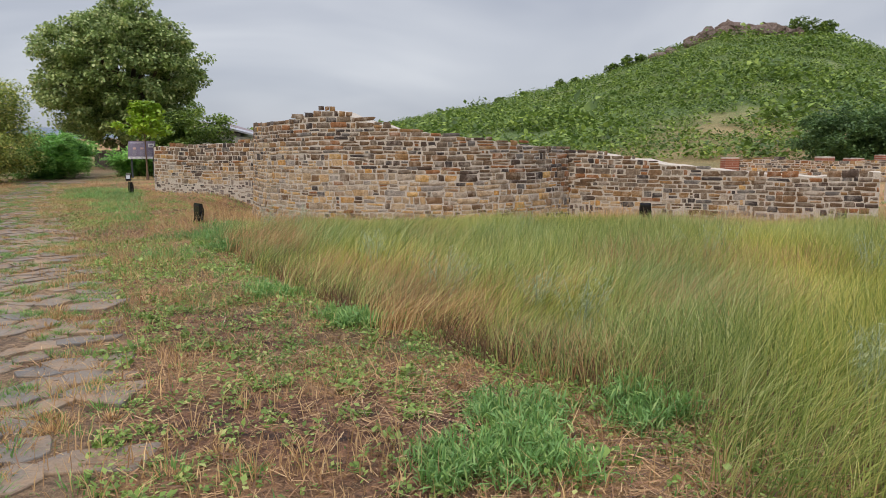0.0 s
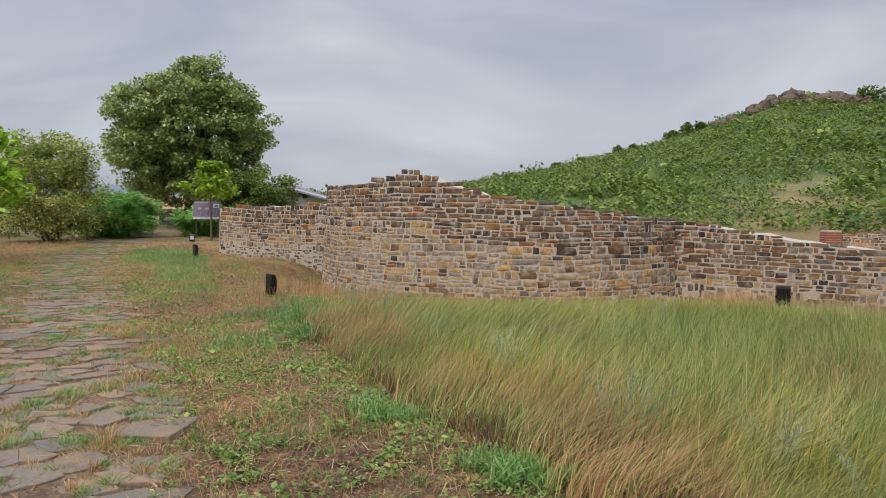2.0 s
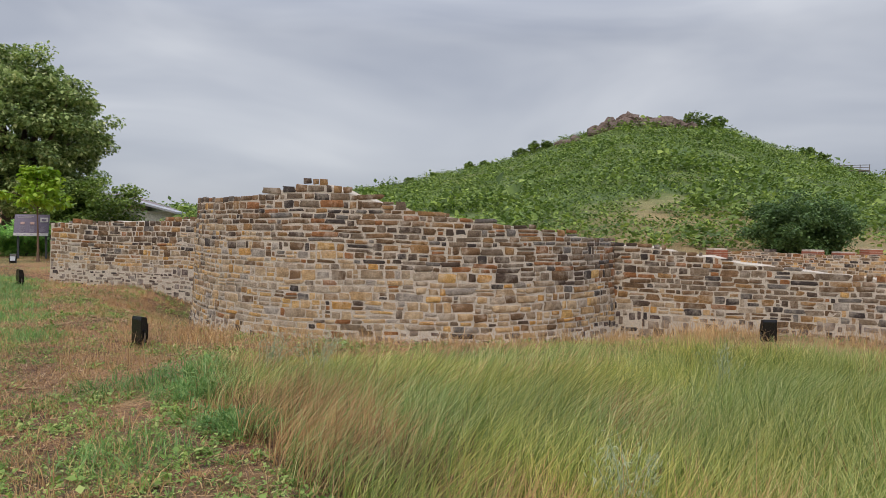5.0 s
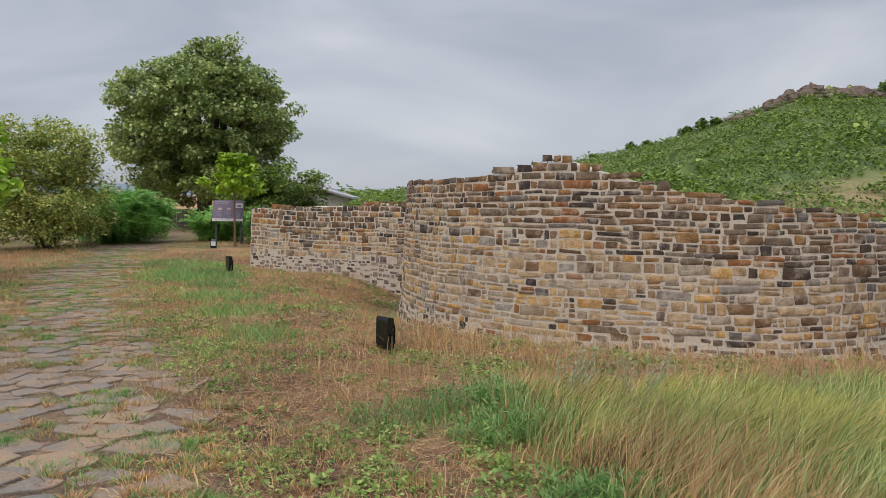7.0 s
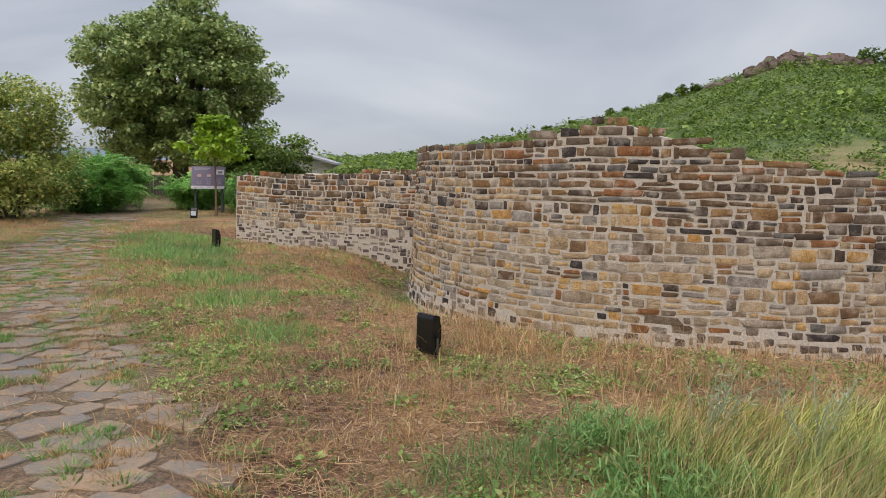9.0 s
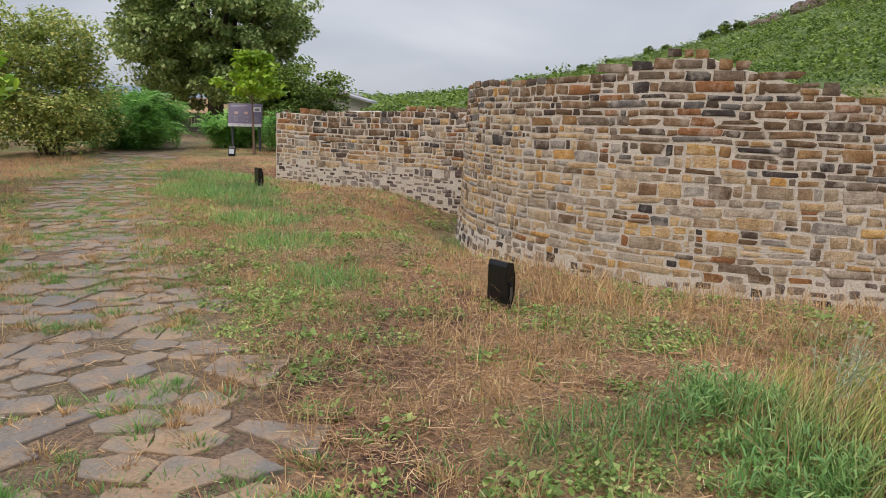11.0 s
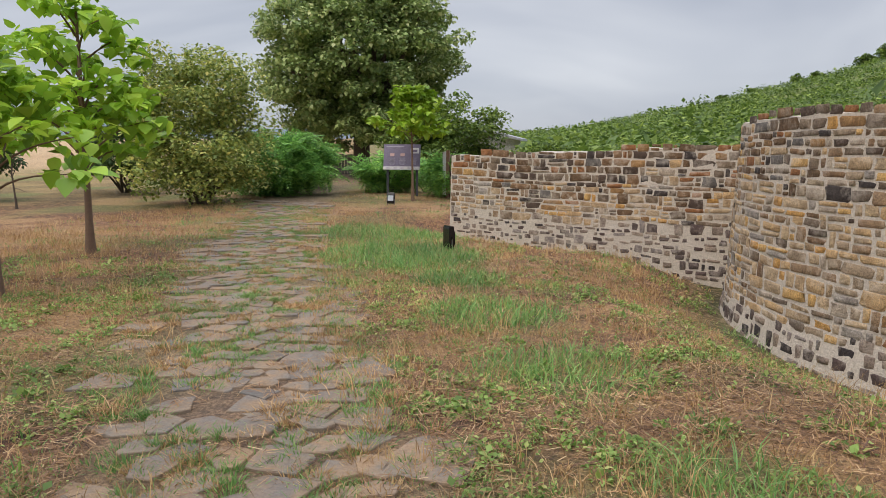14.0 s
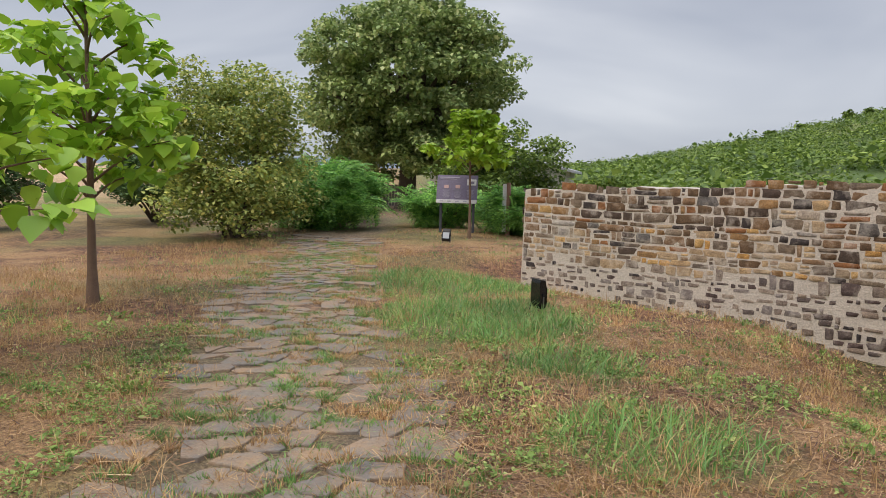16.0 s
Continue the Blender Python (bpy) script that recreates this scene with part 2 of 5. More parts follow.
GRASS_TALL = foliage("tall_grass_blades", [(0.0, (0.09, 0.135, 0.03)), (0.3, (0.215, 0.28, 0.07)), (0.6, (0.37, 0.42, 0.14)), (0.85, (0.52, 0.49, 0.18)), (1.0, (0.700, 0.670, 0.340))], 0.5, 0.35, ((0.9, 1.0, 1.1), (1.22, 1.1, 0.76)))
GRASS_BROWN = foliage("dead_brown_stalks", [(0.0, (0.07, 0.038, 0.025)), (0.5, (0.17, 0.09, 0.05)), (1.0, (0.34, 0.20, 0.10))], 0.8, 0.1)
LEAF_SILVER = foliage("silver_wormwood_leaves", [(0.0, (0.22, 0.27, 0.17)), (0.6, (0.36, 0.42, 0.28)), (1.0, (0.52, 0.57, 0.42))], 0.7, 0.25)
GRASS_DRY = foliage("dry_grass_blades", [(0.0, (0.30, 0.165, 0.08)), (0.5, (0.52, 0.32, 0.15)), (1.0, (0.68, 0.47, 0.24))], 0.7, 0.2)
GRASS_GREEN = foliage("green_grass_blades", [(0.0, (0.12, 0.25, 0.065)), (0.6, (0.20, 0.37, 0.105)), (1.0, (0.36, 0.46, 0.15))], 0.5, 0.3)
STRAW = foliage("straw_litter", [(0.0, (0.08, 0.04, 0.027)), (0.35, (0.23, 0.115, 0.06)), (0.7, (0.40, 0.225, 0.11)), (0.92, (0.52, 0.33, 0.17)), (1.0, (0.62, 0.46, 0.27))], 0.7, 0.0)
BARK = plain("bark", (0.07, 0.05, 0.035), (0.15, 0.11, 0.08), 14, 0.9, 0, 0.9, 0.02)
BARK_YOUNG = plain("young_bark", (0.13, 0.075, 0.05), (0.22, 0.14, 0.09), 14, 0.8, 0, 0.6, 0.01)
BLACK = plain("black_painted_metal", (0.005, 0.005, 0.006), (0.010, 0.010, 0.011), 8, 0.25, 0.0, 0.1, 0.002)
RUST = plain("dull_steel", (0.10, 0.09, 0.085), (0.18, 0.15, 0.13), 20, 0.6, 0.6)
PURPLE = plain("faded_purple_print", (0.15, 0.125, 0.205), (0.19, 0.16, 0.245), 3, 0.45, 0, 0.05, 0.001)
PALEPRINT = plain("pale_print", (0.55, 0.53, 0.56), (0.66, 0.64, 0.66), 8, 0.5, 0, 0.05, 0.001)
GREYPRINT = plain("grey_print", (0.34, 0.31, 0.40), (0.40, 0.37, 0.46), 8, 0.5, 0, 0.05, 0.001)
PINKPRINT = plain("pink_print", (0.5, 0.3, 0.3), (0.58, 0.4, 0.36), 20, 0.5, 0, 0.05, 0.001)
POSTPAINT = plain("dark_blue_grey_paint", (0.04, 0.045, 0.06), (0.06, 0.065, 0.08), 9, 0.5)
OLDWOOD = plain("weathered_wood", (0.13, 0.11, 0.10), (0.22, 0.19, 0.17), 9, 0.9, 0, 0.7, 0.01)
REDWOOD = plain("reddish_wood", (0.20, 0.10, 0.07), (0.30, 0.17, 0.12), 9, 0.85)
ROOF = plain("roof_sheet_brown", (0.20, 0.15, 0.15), (0.27, 0.21, 0.21), 2, 0.6)
ROOF_GREY = plain("roof_sheet_grey", (0.36, 0.36, 0.39), (0.46, 0.46, 0.49), 2, 0.5)
RENDERED = plain("pale_house_plaster", (0.55, 0.52, 0.47), (0.65, 0.62, 0.57), 2, 0.9)
ROCK = plain("hill_rock", (0.09, 0.07, 0.06), (0.30, 0.21, 0.175), 0.55, 0.95, 0, 1.0, 0.3)
GLASS_M, gn, gl, gb = material("lamp_glass", 0.08)
gb.inputs["Base Color"].default_value = (0.55, 0.57, 0.58, 1)
gb.inputs["Metallic"].default_value = 0.3


def ground_material():
    m, n, l, b = material("dry_meadow_soil", 0.95)

    def attr(name):
        a = n.new("ShaderNodeAttribute")
        a.attribute_name = name
        return a.outputs["Fac"]
    mid = noise_node(n, l, 9, 6, 0.7, "World")
    fine = noise_node(n, l, 70, 6, 0.75, "World")
    soil = ramp(n, [(0.36, (0.055, 0.028, 0.019)), (0.5, (0.19, 0.088, 0.05)), (0.64, (0.42, 0.225, 0.11))])
    l.new(mid.outputs["Fac"], soil.inputs["Fac"])
    straw = ramp(n, [(0.3, (0.27, 0.14, 0.065)), (0.7, (0.66, 0.42, 0.19))])
    l.new(fine.outputs["Fac"], straw.inputs["Fac"])
    c = mixed(n, l, attr("straw"), soil.outputs["Color"], straw.outputs["Color"])
    green = ramp(n, [(0.3, (0.1, 0.13, 0.035)), (0.7, (0.25, 0.28, 0.09))])
    l.new(fine.outputs["Fac"], green.inputs["Fac"])
    c = mixed(n, l, attr("green"), c, green.outputs["Color"])
    path = ramp(n, [(0.3, (0.16, 0.11, 0.075)), (0.7, (0.38, 0.27, 0.17))])
    l.new(mid.outputs["Fac"], path.inputs["Fac"])
    c = mixed(n, l, attr("path"), c, path.outputs["Color"])
    far = noise_node(n, l, 0.07, 5, 0.6, "World")
    field = ramp(n, [(0.3, (0.45, 0.30, 0.16)), (0.7, (0.56, 0.40, 0.23))])
    l.new(far.outputs["Fac"], field.inputs["Fac"])
    c = mixed(n, l, attr("field"), c, field.outputs["Color"])
    hill = ramp(n, [(0.3, (0.06, 0.11, 0.022)), (0.5, (0.10, 0.145, 0.035)), (0.62, (0.17, 0.19, 0.06)), (0.76, (0.36, 0.27, 0.13))])
    hn = noise_node(n, l, 0.11, 8, 0.7, "World")
    l.new(hn.outputs["Fac"], hill.inputs["Fac"])
    c = mixed(n, l, attr("hill"), c, hill.outputs["Color"])
    foot = ramp(n, [(0.36, (0.12, 0.14, 0.045)), (0.5, (0.26, 0.19, 0.085)), (0.66, (0.42, 0.28, 0.14))])
    l.new(mixed(n, l, 0.45, hn.outputs["Fac"], mid.outputs["Fac"]), foot.inputs["Fac"])
    c = mixed(n, l, attr("foot"), c, foot.outputs["Color"])
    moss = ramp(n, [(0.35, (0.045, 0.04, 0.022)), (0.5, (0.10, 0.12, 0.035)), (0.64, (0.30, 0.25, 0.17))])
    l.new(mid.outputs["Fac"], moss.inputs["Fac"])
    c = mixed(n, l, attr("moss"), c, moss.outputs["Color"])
    # distance haze over the far hills, painted into the ground colour
    c = mixed(n, l, attr("haze_blue"), c, (0.16, 0.2, 0.25))
    speck = noise_node(n, l, 38, 3, 0.8, "World")
    sp = ramp(n, [(0.36, (0.38, 0.35, 0.33)), (0.5, (0.95, 0.95, 0.95)), (0.64, (1.6, 1.55, 1.5))])
    l.new(speck.outputs["Fac"], sp.inputs["Fac"])
    c = mixed(n, l, 0.75, c, sp.outputs["Color"], 'MULTIPLY')
    l.new(c, b.inputs["Base Color"])
    bump(n, l, fine.outputs["Fac"], b, 0.9, 0.04)
    return m


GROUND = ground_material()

# ---- the lie of the land ----
TC, TR = np.array((-0.6, 20.72)), 4.5
ALONG = np.array((0.881, -0.473))
W1A, W1B = np.array((-10.31, 26.42)), np.array((-4.0, 23.04))
W3A, W3B = np.array((2.4, 18.06)), np.array((8.25, 14.92))
HUB = np.array((-1.4, 3.5))
RIDGE_AZ = (-180.0, -60.0, -24.3, -9.3, -5.3, -2.0, 1.7, 5.2, 9.2, 13.7, 16.7, 19.1, 21.3, 24.3, 26.7, 27.9, 31.7, 34.7, 37.7, 42.3, 44.7, 60.0, 110.0, 180.0)
RIDGE_EL = (0.3, 0.3, 0.5, 1.2, 1.7, 2.4, 3.2, 3.9, 4.7, 6.0, 7.3, 8.08, 8.58, 8.38, 7.98, 7.83, 6.33, 5.43, 4.33, 3.53, 2.63, 1.53, 0.6, 0.3)
PATH_Y = (-6, 1.0, 3.9, 8.4, 10.7, 14.3, 17.8, 22.0, 30.5, 40.0, 52.0)
PATH_X = (0.8, -1.55, -2.75, -4.95, -6.15, -8.35, -10.3, -12.5, -15.9, -18.3, -21.2)
LUSH = ((-7.1, 16.25, 0.75), (-6.2, 14.7, 0.55), (-7.9, 17.9, 0.8), (-9.8, 21.2, 1.5), (-10.9, 24.2, 1.8), (-8.6, 19.6, 0.7), (-5.2, 19.9, 0.6), (-4.2, 11.6, 0.5), (-3.6, 9.6, 0.5))
MEADOW = np.array(((1.75, 2.2), (1.3, 3.4), (1.05, 4.05), (0.8, 4.7), (0.3, 5.15), (-0.05, 5.7), (-0.5, 6.45), (-1.0, 6.95), (-1.45, 7.75), (-2.05, 8.8), (-2.55, 9.8), (-2.85, 10.6),
                   (-3.1, 11.4), (-3.1, 12.2), (-2.5, 12.8), (-1.7, 13.0), (0.15, 13.4), (2.2, 13.4), (5, 12.4), (9, 11.4), (15, 10.5), (17, 4), (12, -2), (3, -1)))


def seg_dist(x, y, a, b):
    d = b - a
    k = np.clip(((x - a[0]) * d[0] + (y - a[1]) * d[1]) / (d @ d), 0, 1)
    return np.hypot(x - a[0] - k * d[0], y - a[1] - k * d[1]), k


def path_dist(x, y):
    """Distance across the path, signed to its right."""
    return (x - np.interp(y, PATH_Y, PATH_X)) * 0.88


def ground_z(x, y):
    x, y = np.asarray(x, float), np.asarray(y, float)
    z = 0.07 + 0.05 * (vnoise(x, y, 1.7, 3) - 0.5) + 0.03 * (vnoise(x, y, 0.5, 4) - 0.5)
    d = np.hypot(x - TC[0], y - TC[1]) - TR
    dip = 0.6 * (1 - smooth(0.1, 2.3, d))
    d1, k1 = seg_dist(x, y, W1A, W1B)
    dip = np.maximum(dip, (0.28 + 0.45 * k1) * (1 - smooth(0.4, 2.3, d1)))
    d3, _ = seg_dist(x, y, W3A, W3B)
    dip = np.maximum(dip, 0.5 * (1 - smooth(0.3, 2.0, d3)))
    z = z - dip
    rel_x, rel_y = x - HUB[0], y - HUB[1]
    r = np.hypot(rel_x, rel_y)
    az = np.degrees(np.arctan2(rel_x, rel_y))
    top = 195 * np.tan(np.radians(np.interp(az, RIDGE_AZ, RIDGE_EL)))
    up = np.clip((r - 42) / (195 - 42), 0, 1)
    over = 1 - smooth(200, 700, r)
    z = z + top * up ** 1.15 * over
    west = smooth(5, -25, az) * smooth(-150, -110, az)
    z = z + west * np.clip(r - 26, 0, 520) * 0.013 * (1 - smooth(700, 1400, r))
    z = z + west * 34 * smooth(650, 1150, r) * (0.7 + 0.5 * vnoise(az, r * 0, 7, 9))
    rough = smooth(45, 120, r) * (1 - smooth(260, 400, r)) * smooth(-12, 4, az)
    return z + rough * ((vnoise(x, y, 16, 5) - 0.5) * 1.6 + (vnoise(x, y, 5, 6) - 0.5) * 0.6)


def in_meadow(x, y):
    x, y = np.asarray(x, float), np.asarray(y, float)
    inside = np.zeros(x.shape, bool)
    n = len(MEADOW)
    for i in range(n):
        (ax, ay), (bx, by) = MEADOW[i], MEADOW[(i + 1) % n]
        inside ^= ((ay > y) != (by > y)) & (x < (bx - ax) * (y - ay) / (by - ay + 1e-12) + ax)
    return inside


def tower_swell(deg):
    """How far the round of the tower departs from a true circle."""
    return np.interp(deg, (-128, -104, -92, -86, -78, -60, 20, 56), (0.42, 0.36, 0.26, 0.2, 0.12, 0.0, 0.0, -0.17))


def clear_of_walls(x, y, gap=0.05):
    """True where no masonry stands."""
    ring = np.hypot(x - TC[0], y - TC[1])
    d1, _ = seg_dist(x, y, W1A + (0.19, 0.35), W1B + (0.19, 0.35))
    d3, _ = seg_dist(x, y, W3A + (0.19, 0.35), W3B + (0.19, 0.35))
    deg = np.degrees(np.arctan2(x - TC[0], TC[1] - y))
    return (ring > TR + tower_swell(deg) + 0.1 + gap) & (d1 > 0.42 + gap) & (d3 > 0.42 + gap)


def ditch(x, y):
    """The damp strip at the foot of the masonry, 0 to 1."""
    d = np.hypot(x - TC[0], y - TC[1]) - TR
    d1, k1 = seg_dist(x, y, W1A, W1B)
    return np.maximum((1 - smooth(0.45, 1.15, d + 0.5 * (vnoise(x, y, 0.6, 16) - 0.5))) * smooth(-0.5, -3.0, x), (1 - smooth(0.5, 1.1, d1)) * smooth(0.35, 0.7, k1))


def lushness(x, y):
    g = np.zeros(np.shape(x))
    for cx, cy, cr in LUSH:
        g = np.maximum(g, 1 - smooth(0.5, 1.15, np.hypot(x - cx, y - cy) / cr))
    return g


def spread(lo, hi, step, near, grow, far):
    """Grid lines: even between lo and hi, wider outwards."""
    mid = np.arange(lo, hi + 1e-6, step)
    out, s, d = [], step, 0.0
    while d < far:
        s = min(s * grow, near) if d < 300 else s * 1.25
        d += s
        out.append(d)
    out = np.array(out)
    return np.concatenate([lo - out[::-1], mid, hi + out])


def build_ground():
    gx, gy = spread(-24, 12, 0.25, 4.0, 1.09, 1500), spread(0, 30, 0.25, 4.0, 1.09, 1500)
    X, Y = np.meshgrid(gx, gy, indexing="ij")
    Z = ground_z(X, Y)
    nx, ny = X.shape
    v = np.stack([X, Y, Z], -1).reshape(-1, 3)
    i = np.arange(nx * ny).reshape(nx, ny)
    f = np.stack([i[:-1, :-1], i[1:, :-1], i[1:, 1:], i[:-1, 1:]], -1).reshape(-1, 4)
    me = np_mesh("ground", v, f, GROUND, True)
    x, y = v[:, 0], v[:, 1]
    r = np.hypot(x - HUB[0], y - HUB[1])
    az = np.degrees(np.arctan2(x - HUB[0], y - HUB[1]))
    pd = np.abs(path_dist(x, y))
    layers = {
        "straw": np.clip(smooth(0.35, 0.7, vnoise(x, y, 1.1, 1) * 0.6 + vnoise(x, y, 0.35, 2) * 0.4) * 0.8 + smooth(12, 15, y - 0.2 * x) * smooth(-6, -2, x) * 0.7 + smooth(30, 40, r) * 0.25, 0, 1),
        "green": np.clip(0.75 * lushness(x, y) + 0.5 * smooth(0.5, 0.75, vnoise(x, y, 1.6, 8)) + 0.35 * smooth(26, 36, r) + 0.2 * in_meadow(x, y) , 0, 1) * (1 - smooth(60, 90, r)),
        "path": (1 - smooth(0.75, 1.15, pd + 0.4 * (vnoise(x, y, 0.6, 11) - 0.5))) * (1 - smooth(55, 62, y)) * (0.45 + 0.45 * vnoise(x, y, 0.4, 13) + 0.1 * smooth(20, 30, y)),
        "field": smooth(42, 62, r) * smooth(-24, -34, az) * smooth(-160, -150, az),
        "hill": smooth(56, 66, r + 12 * vnoise(x, y, 14, 12)) * smooth(-24, -18, az),
        "foot": smooth(34, 42, r) * (1 - smooth(62, 88, r + 10 * vnoise(x, y, 9, 14))) * smooth(10, 24, az),
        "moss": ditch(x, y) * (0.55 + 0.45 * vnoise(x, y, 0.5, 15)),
        # painted haze: grows with distance, on the western side only
        "haze_blue": smooth(520, 800, r) * smooth(5, -10, az),
    }
    for name, values in layers.items():
        a = me.attributes.new(name, 'FLOAT', 'POINT')
        a.data.foreach_set("value", values.astype(np.float32))
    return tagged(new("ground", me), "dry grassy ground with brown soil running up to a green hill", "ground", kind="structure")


ground = build_ground()


# ---- masonry ----
def unit_stone(seed):
    """A roughly squared stone face, one unit wide and high, one unit deep."""
    rng = np.random.default_rng(seed)
    base = np.array(((-0.5, -0.34), (-0.44, -0.5), (0.44, -0.5), (0.5, -0.34), (0.5, 0.34), (0.44, 0.5), (-0.44, 0.5), (-0.5, 0.34)))
    base = base + rng.uniform(-0.085, 0.085, base.shape)
    tilt = rng.uniform(-0.12, 0.12, 2)
    rings = []
    for y, s in ((0.0, 1.0), (0.72, 1.0), (1.0, 0.93)):
        p = base * s
        rings.append(np.c_[p[:, 0], np.full(8, -y) + (p @ tilt) * (y > 0), p[:, 1]])
    mid = np.array([[rng.uniform(-0.1, 0.1), -1.0 - rng.uniform(0.0, 0.15), rng.uniform(-0.1, 0.1)]])
    v = np.concatenate(rings + [mid])
    f = [(r * 8 + j, r * 8 + (j + 1) % 8, (r + 1) * 8 + (j + 1) % 8, (r + 1) * 8 + j) for r in range(2) for j in range(8)]
    f += [(16 + j, 16 + (j + 1) % 8, 16 + (j + 2) % 8, 24) for j in range(0, 8, 2)]
    return v, np.array(f)


UNIT = [unit_stone(s) for s in range(18)]
UNIT_MESH = {k: [np_mesh("stone", v, f, STONES[k][0]) for v, f in UNIT] for k in STONES}


def lay_courses(length, low, top_at, rubble_to, rng, dark_at, missing=0.12):
    """Stones (u, z, width, height, kind, depth) in rough courses over a wall face."""
    out, z = [], low
    while z < 3.0:
        h = rng.choice([0.075, 0.09, 0.105, 0.12, 0.135, 0.155], p=[.14, .2, .24, .2, .14, .08])
        u = -rng.uniform(0, 0.2)
        while u < length:
            limit = rubble_to + 0.22 * (float(vnoise(u, 3.0, 0.8, 27)) - 0.5)
            is_rubble = z < limit
            w = rng.uniform(0.07, 0.27) if is_rubble else float(np.clip(rng.gamma(4.2, 0.053), 0.09, 0.46))
            mid = u + w / 2
            top = top_at(min(max(mid, 0.0), length))
            if 0.0 < mid < length and z + h * 0.6 < top:
                left, right = max(u, 0.0), min(u + w, length)
                gap = rng.uniform(0.03, 0.06) if is_rubble else rng.uniform(0.017, 0.036)
                wave = 0.07 * (float(vnoise(mid, z * 0.5, 1.3, 23)) - 0.5) + 0.04 * (float(vnoise(mid, z * 0.6, 0.45, 24)) - 0.5)
                jig = wave + rng.uniform(-1, 1) * (0.03 if is_rubble else 0.008)
                sz = (h - gap * 0.8) * (rng.uniform(0.45, 1.55) if is_rubble else rng.uniform(0.82, 1.14))
                sw = right - left - gap
                if sw > 0.035 and not (is_rubble and rng.random() < missing):
                    p = 1.3 * dark_at(mid) * (1 - smooth(0.2, 1.5, top - z)) + 0.14 * dark_at(mid)
                    p *= 0.35 + 1.3 * vnoise(mid, z, 0.7, 21)
                    kind = "rubble" if is_rubble else ("dark" if rng.random() < p else "tan")
                    mid_u, depth = (left + right) / 2, rng.uniform(0.011, 0.021)
                    if h > 0.115 and not is_rubble and rng.random() < 0.2:
                        cut = rng.uniform(0.4, 0.6)
                        for part_h, lift in ((h * cut, -h * (1 - cut) / 2), (h * (1 - cut), h * cut / 2)):
                            out.append((mid_u + rng.uniform(-0.01, 0.01), z + h / 2 + jig + lift, sw * rng.uniform(0.8, 1.0), max(part_h - 0.02, 0.025), kind, depth))
                    else:
                        out.append((mid_u, z + h / 2 + jig, sw, max(sz, 0.03), kind, depth))
            u += w
        z += h
    return out


def set_stones(wall, stones, place, chosen):
    """Chosen stones become parts; the others one joined part per kind."""
    rng = np.random.default_rng(len(stones))
    rest = {k: [] for k in STONES}
    n = 0
    for u, z, w, h, kind, depth in stones:
        i = int(rng.integers(len(UNIT)))
        p, turn = place(u, z)
        m = Matrix.Translation(p) @ Matrix.Rotation(turn, 4, 'Z') @ Matrix.Rotation(rng.uniform(-0.05, 0.05), 4, 'Y') @ Matrix.Diagonal((w, depth, h, 1))
        if n < 300 and chosen(u, z):
            n += 1
            ob = new("stone", UNIT_MESH[kind][i])
            ob.matrix_world = m
            ob.parent = wall
        else:
            a = np.array(m)
            rest[kind].append((UNIT[i][0] @ a[:3, :3].T + a[:3, 3], UNIT[i][1]))
    for kind, pairs in rest.items():
        if pairs:
            v, f = join(pairs)
            ob = part_mesh("stonework", np_mesh("stonework", v, f, STONES[kind][1]), wall)
            tagged(ob, kind="stuff")


def mortar_body(name, length, low, top_at, place, thick, step=0.12, ends=True):
    """The wall's core: face, cap and back, with an uneven surface."""
    us = np.linspace(0, length, max(2, int(length / step)))
    rows = 20
    grid = []
    for u in us:
        top = top_at(u) - 0.06 + 0.012 * math.sin(u * 9)
        col = []
        for k in range(rows):
            z = low + (top - low) * k / (rows - 1)
            p, turn = place(u, z)
            nrm = Vector((math.sin(turn), -math.cos(turn), 0))
            out = 0.008 + 0.012 * (float(vnoise(u * 7, z * 7, 1, 31)) - 0.5)
            col.append(p + nrm * out)
        p, turn = place(u, top)
        nrm = Vector((math.sin(turn), -math.cos(turn), 0))
        for k in range(1, 6):
            zz = top + 0.03 * (float(vnoise(u * 5, k * 2.0, 1, 33)) - 0.3) - (0.02 if k == 5 else 0)
            q = p - nrm * thick * k / 5
            col.append(Vector((q.x, q.y, zz)))
        col.append(Vector((col[-1].x, col[-1].y, low)))
        grid.append(col)
    nv = len(grid[0])
    v = np.array([tuple(c) for col in grid for c in col])
    i = np.arange(len(v)).reshape(len(us), nv)
    f = np.stack([i[:-1, :-1], i[1:, :-1], i[1:, 1:], i[:-1, 1:]], -1).reshape(-1, 4).tolist()
    if ends:
        f = f + [i[0][::-1].tolist(), i[-1].tolist()]
    me = bpy.data.meshes.new(name)
    me.from_pydata([tuple(p) for p in v], [], f)
    me.materials.append(MORTAR)
    return new(name, me)


# the round tower, a horseshoe of rubble masonry
TH0, TH1 = radians(-128), radians(56)
TOP_DEG = (-128, -85, -60, -49, -41, -35, -31, -25.5, -21.6, -13.4, -4.7, 4, 18.5, 38, 56)
TOP_Z = (1.99, 2.02, 2.03, 2.07, 2.14, 2.21, 2.27, 2.26, 2.14, 1.98, 1.82, 1.75, 1.62, 1.46, 1.38)


def tower_place(u, z):
    th = TH0 + u / TR
    r = TR + float(tower_swell(math.degrees(th))) + 0.03 - 0.045 * (z - 0.0) + 0.12 * max(0.0, -0.1 - z)
    deg = math.degrees(th)
    slope = float(tower_swell(deg + 3) - tower_swell(deg - 3)) / (radians(6) * r)
    return Vector((TC[0] + r * math.sin(th), TC[1] - r * math.cos(th), z)), th - math.atan(slope)


def tower_top(u):
    return float(np.interp(math.degrees(TH0 + u / TR), TOP_DEG, TOP_Z))


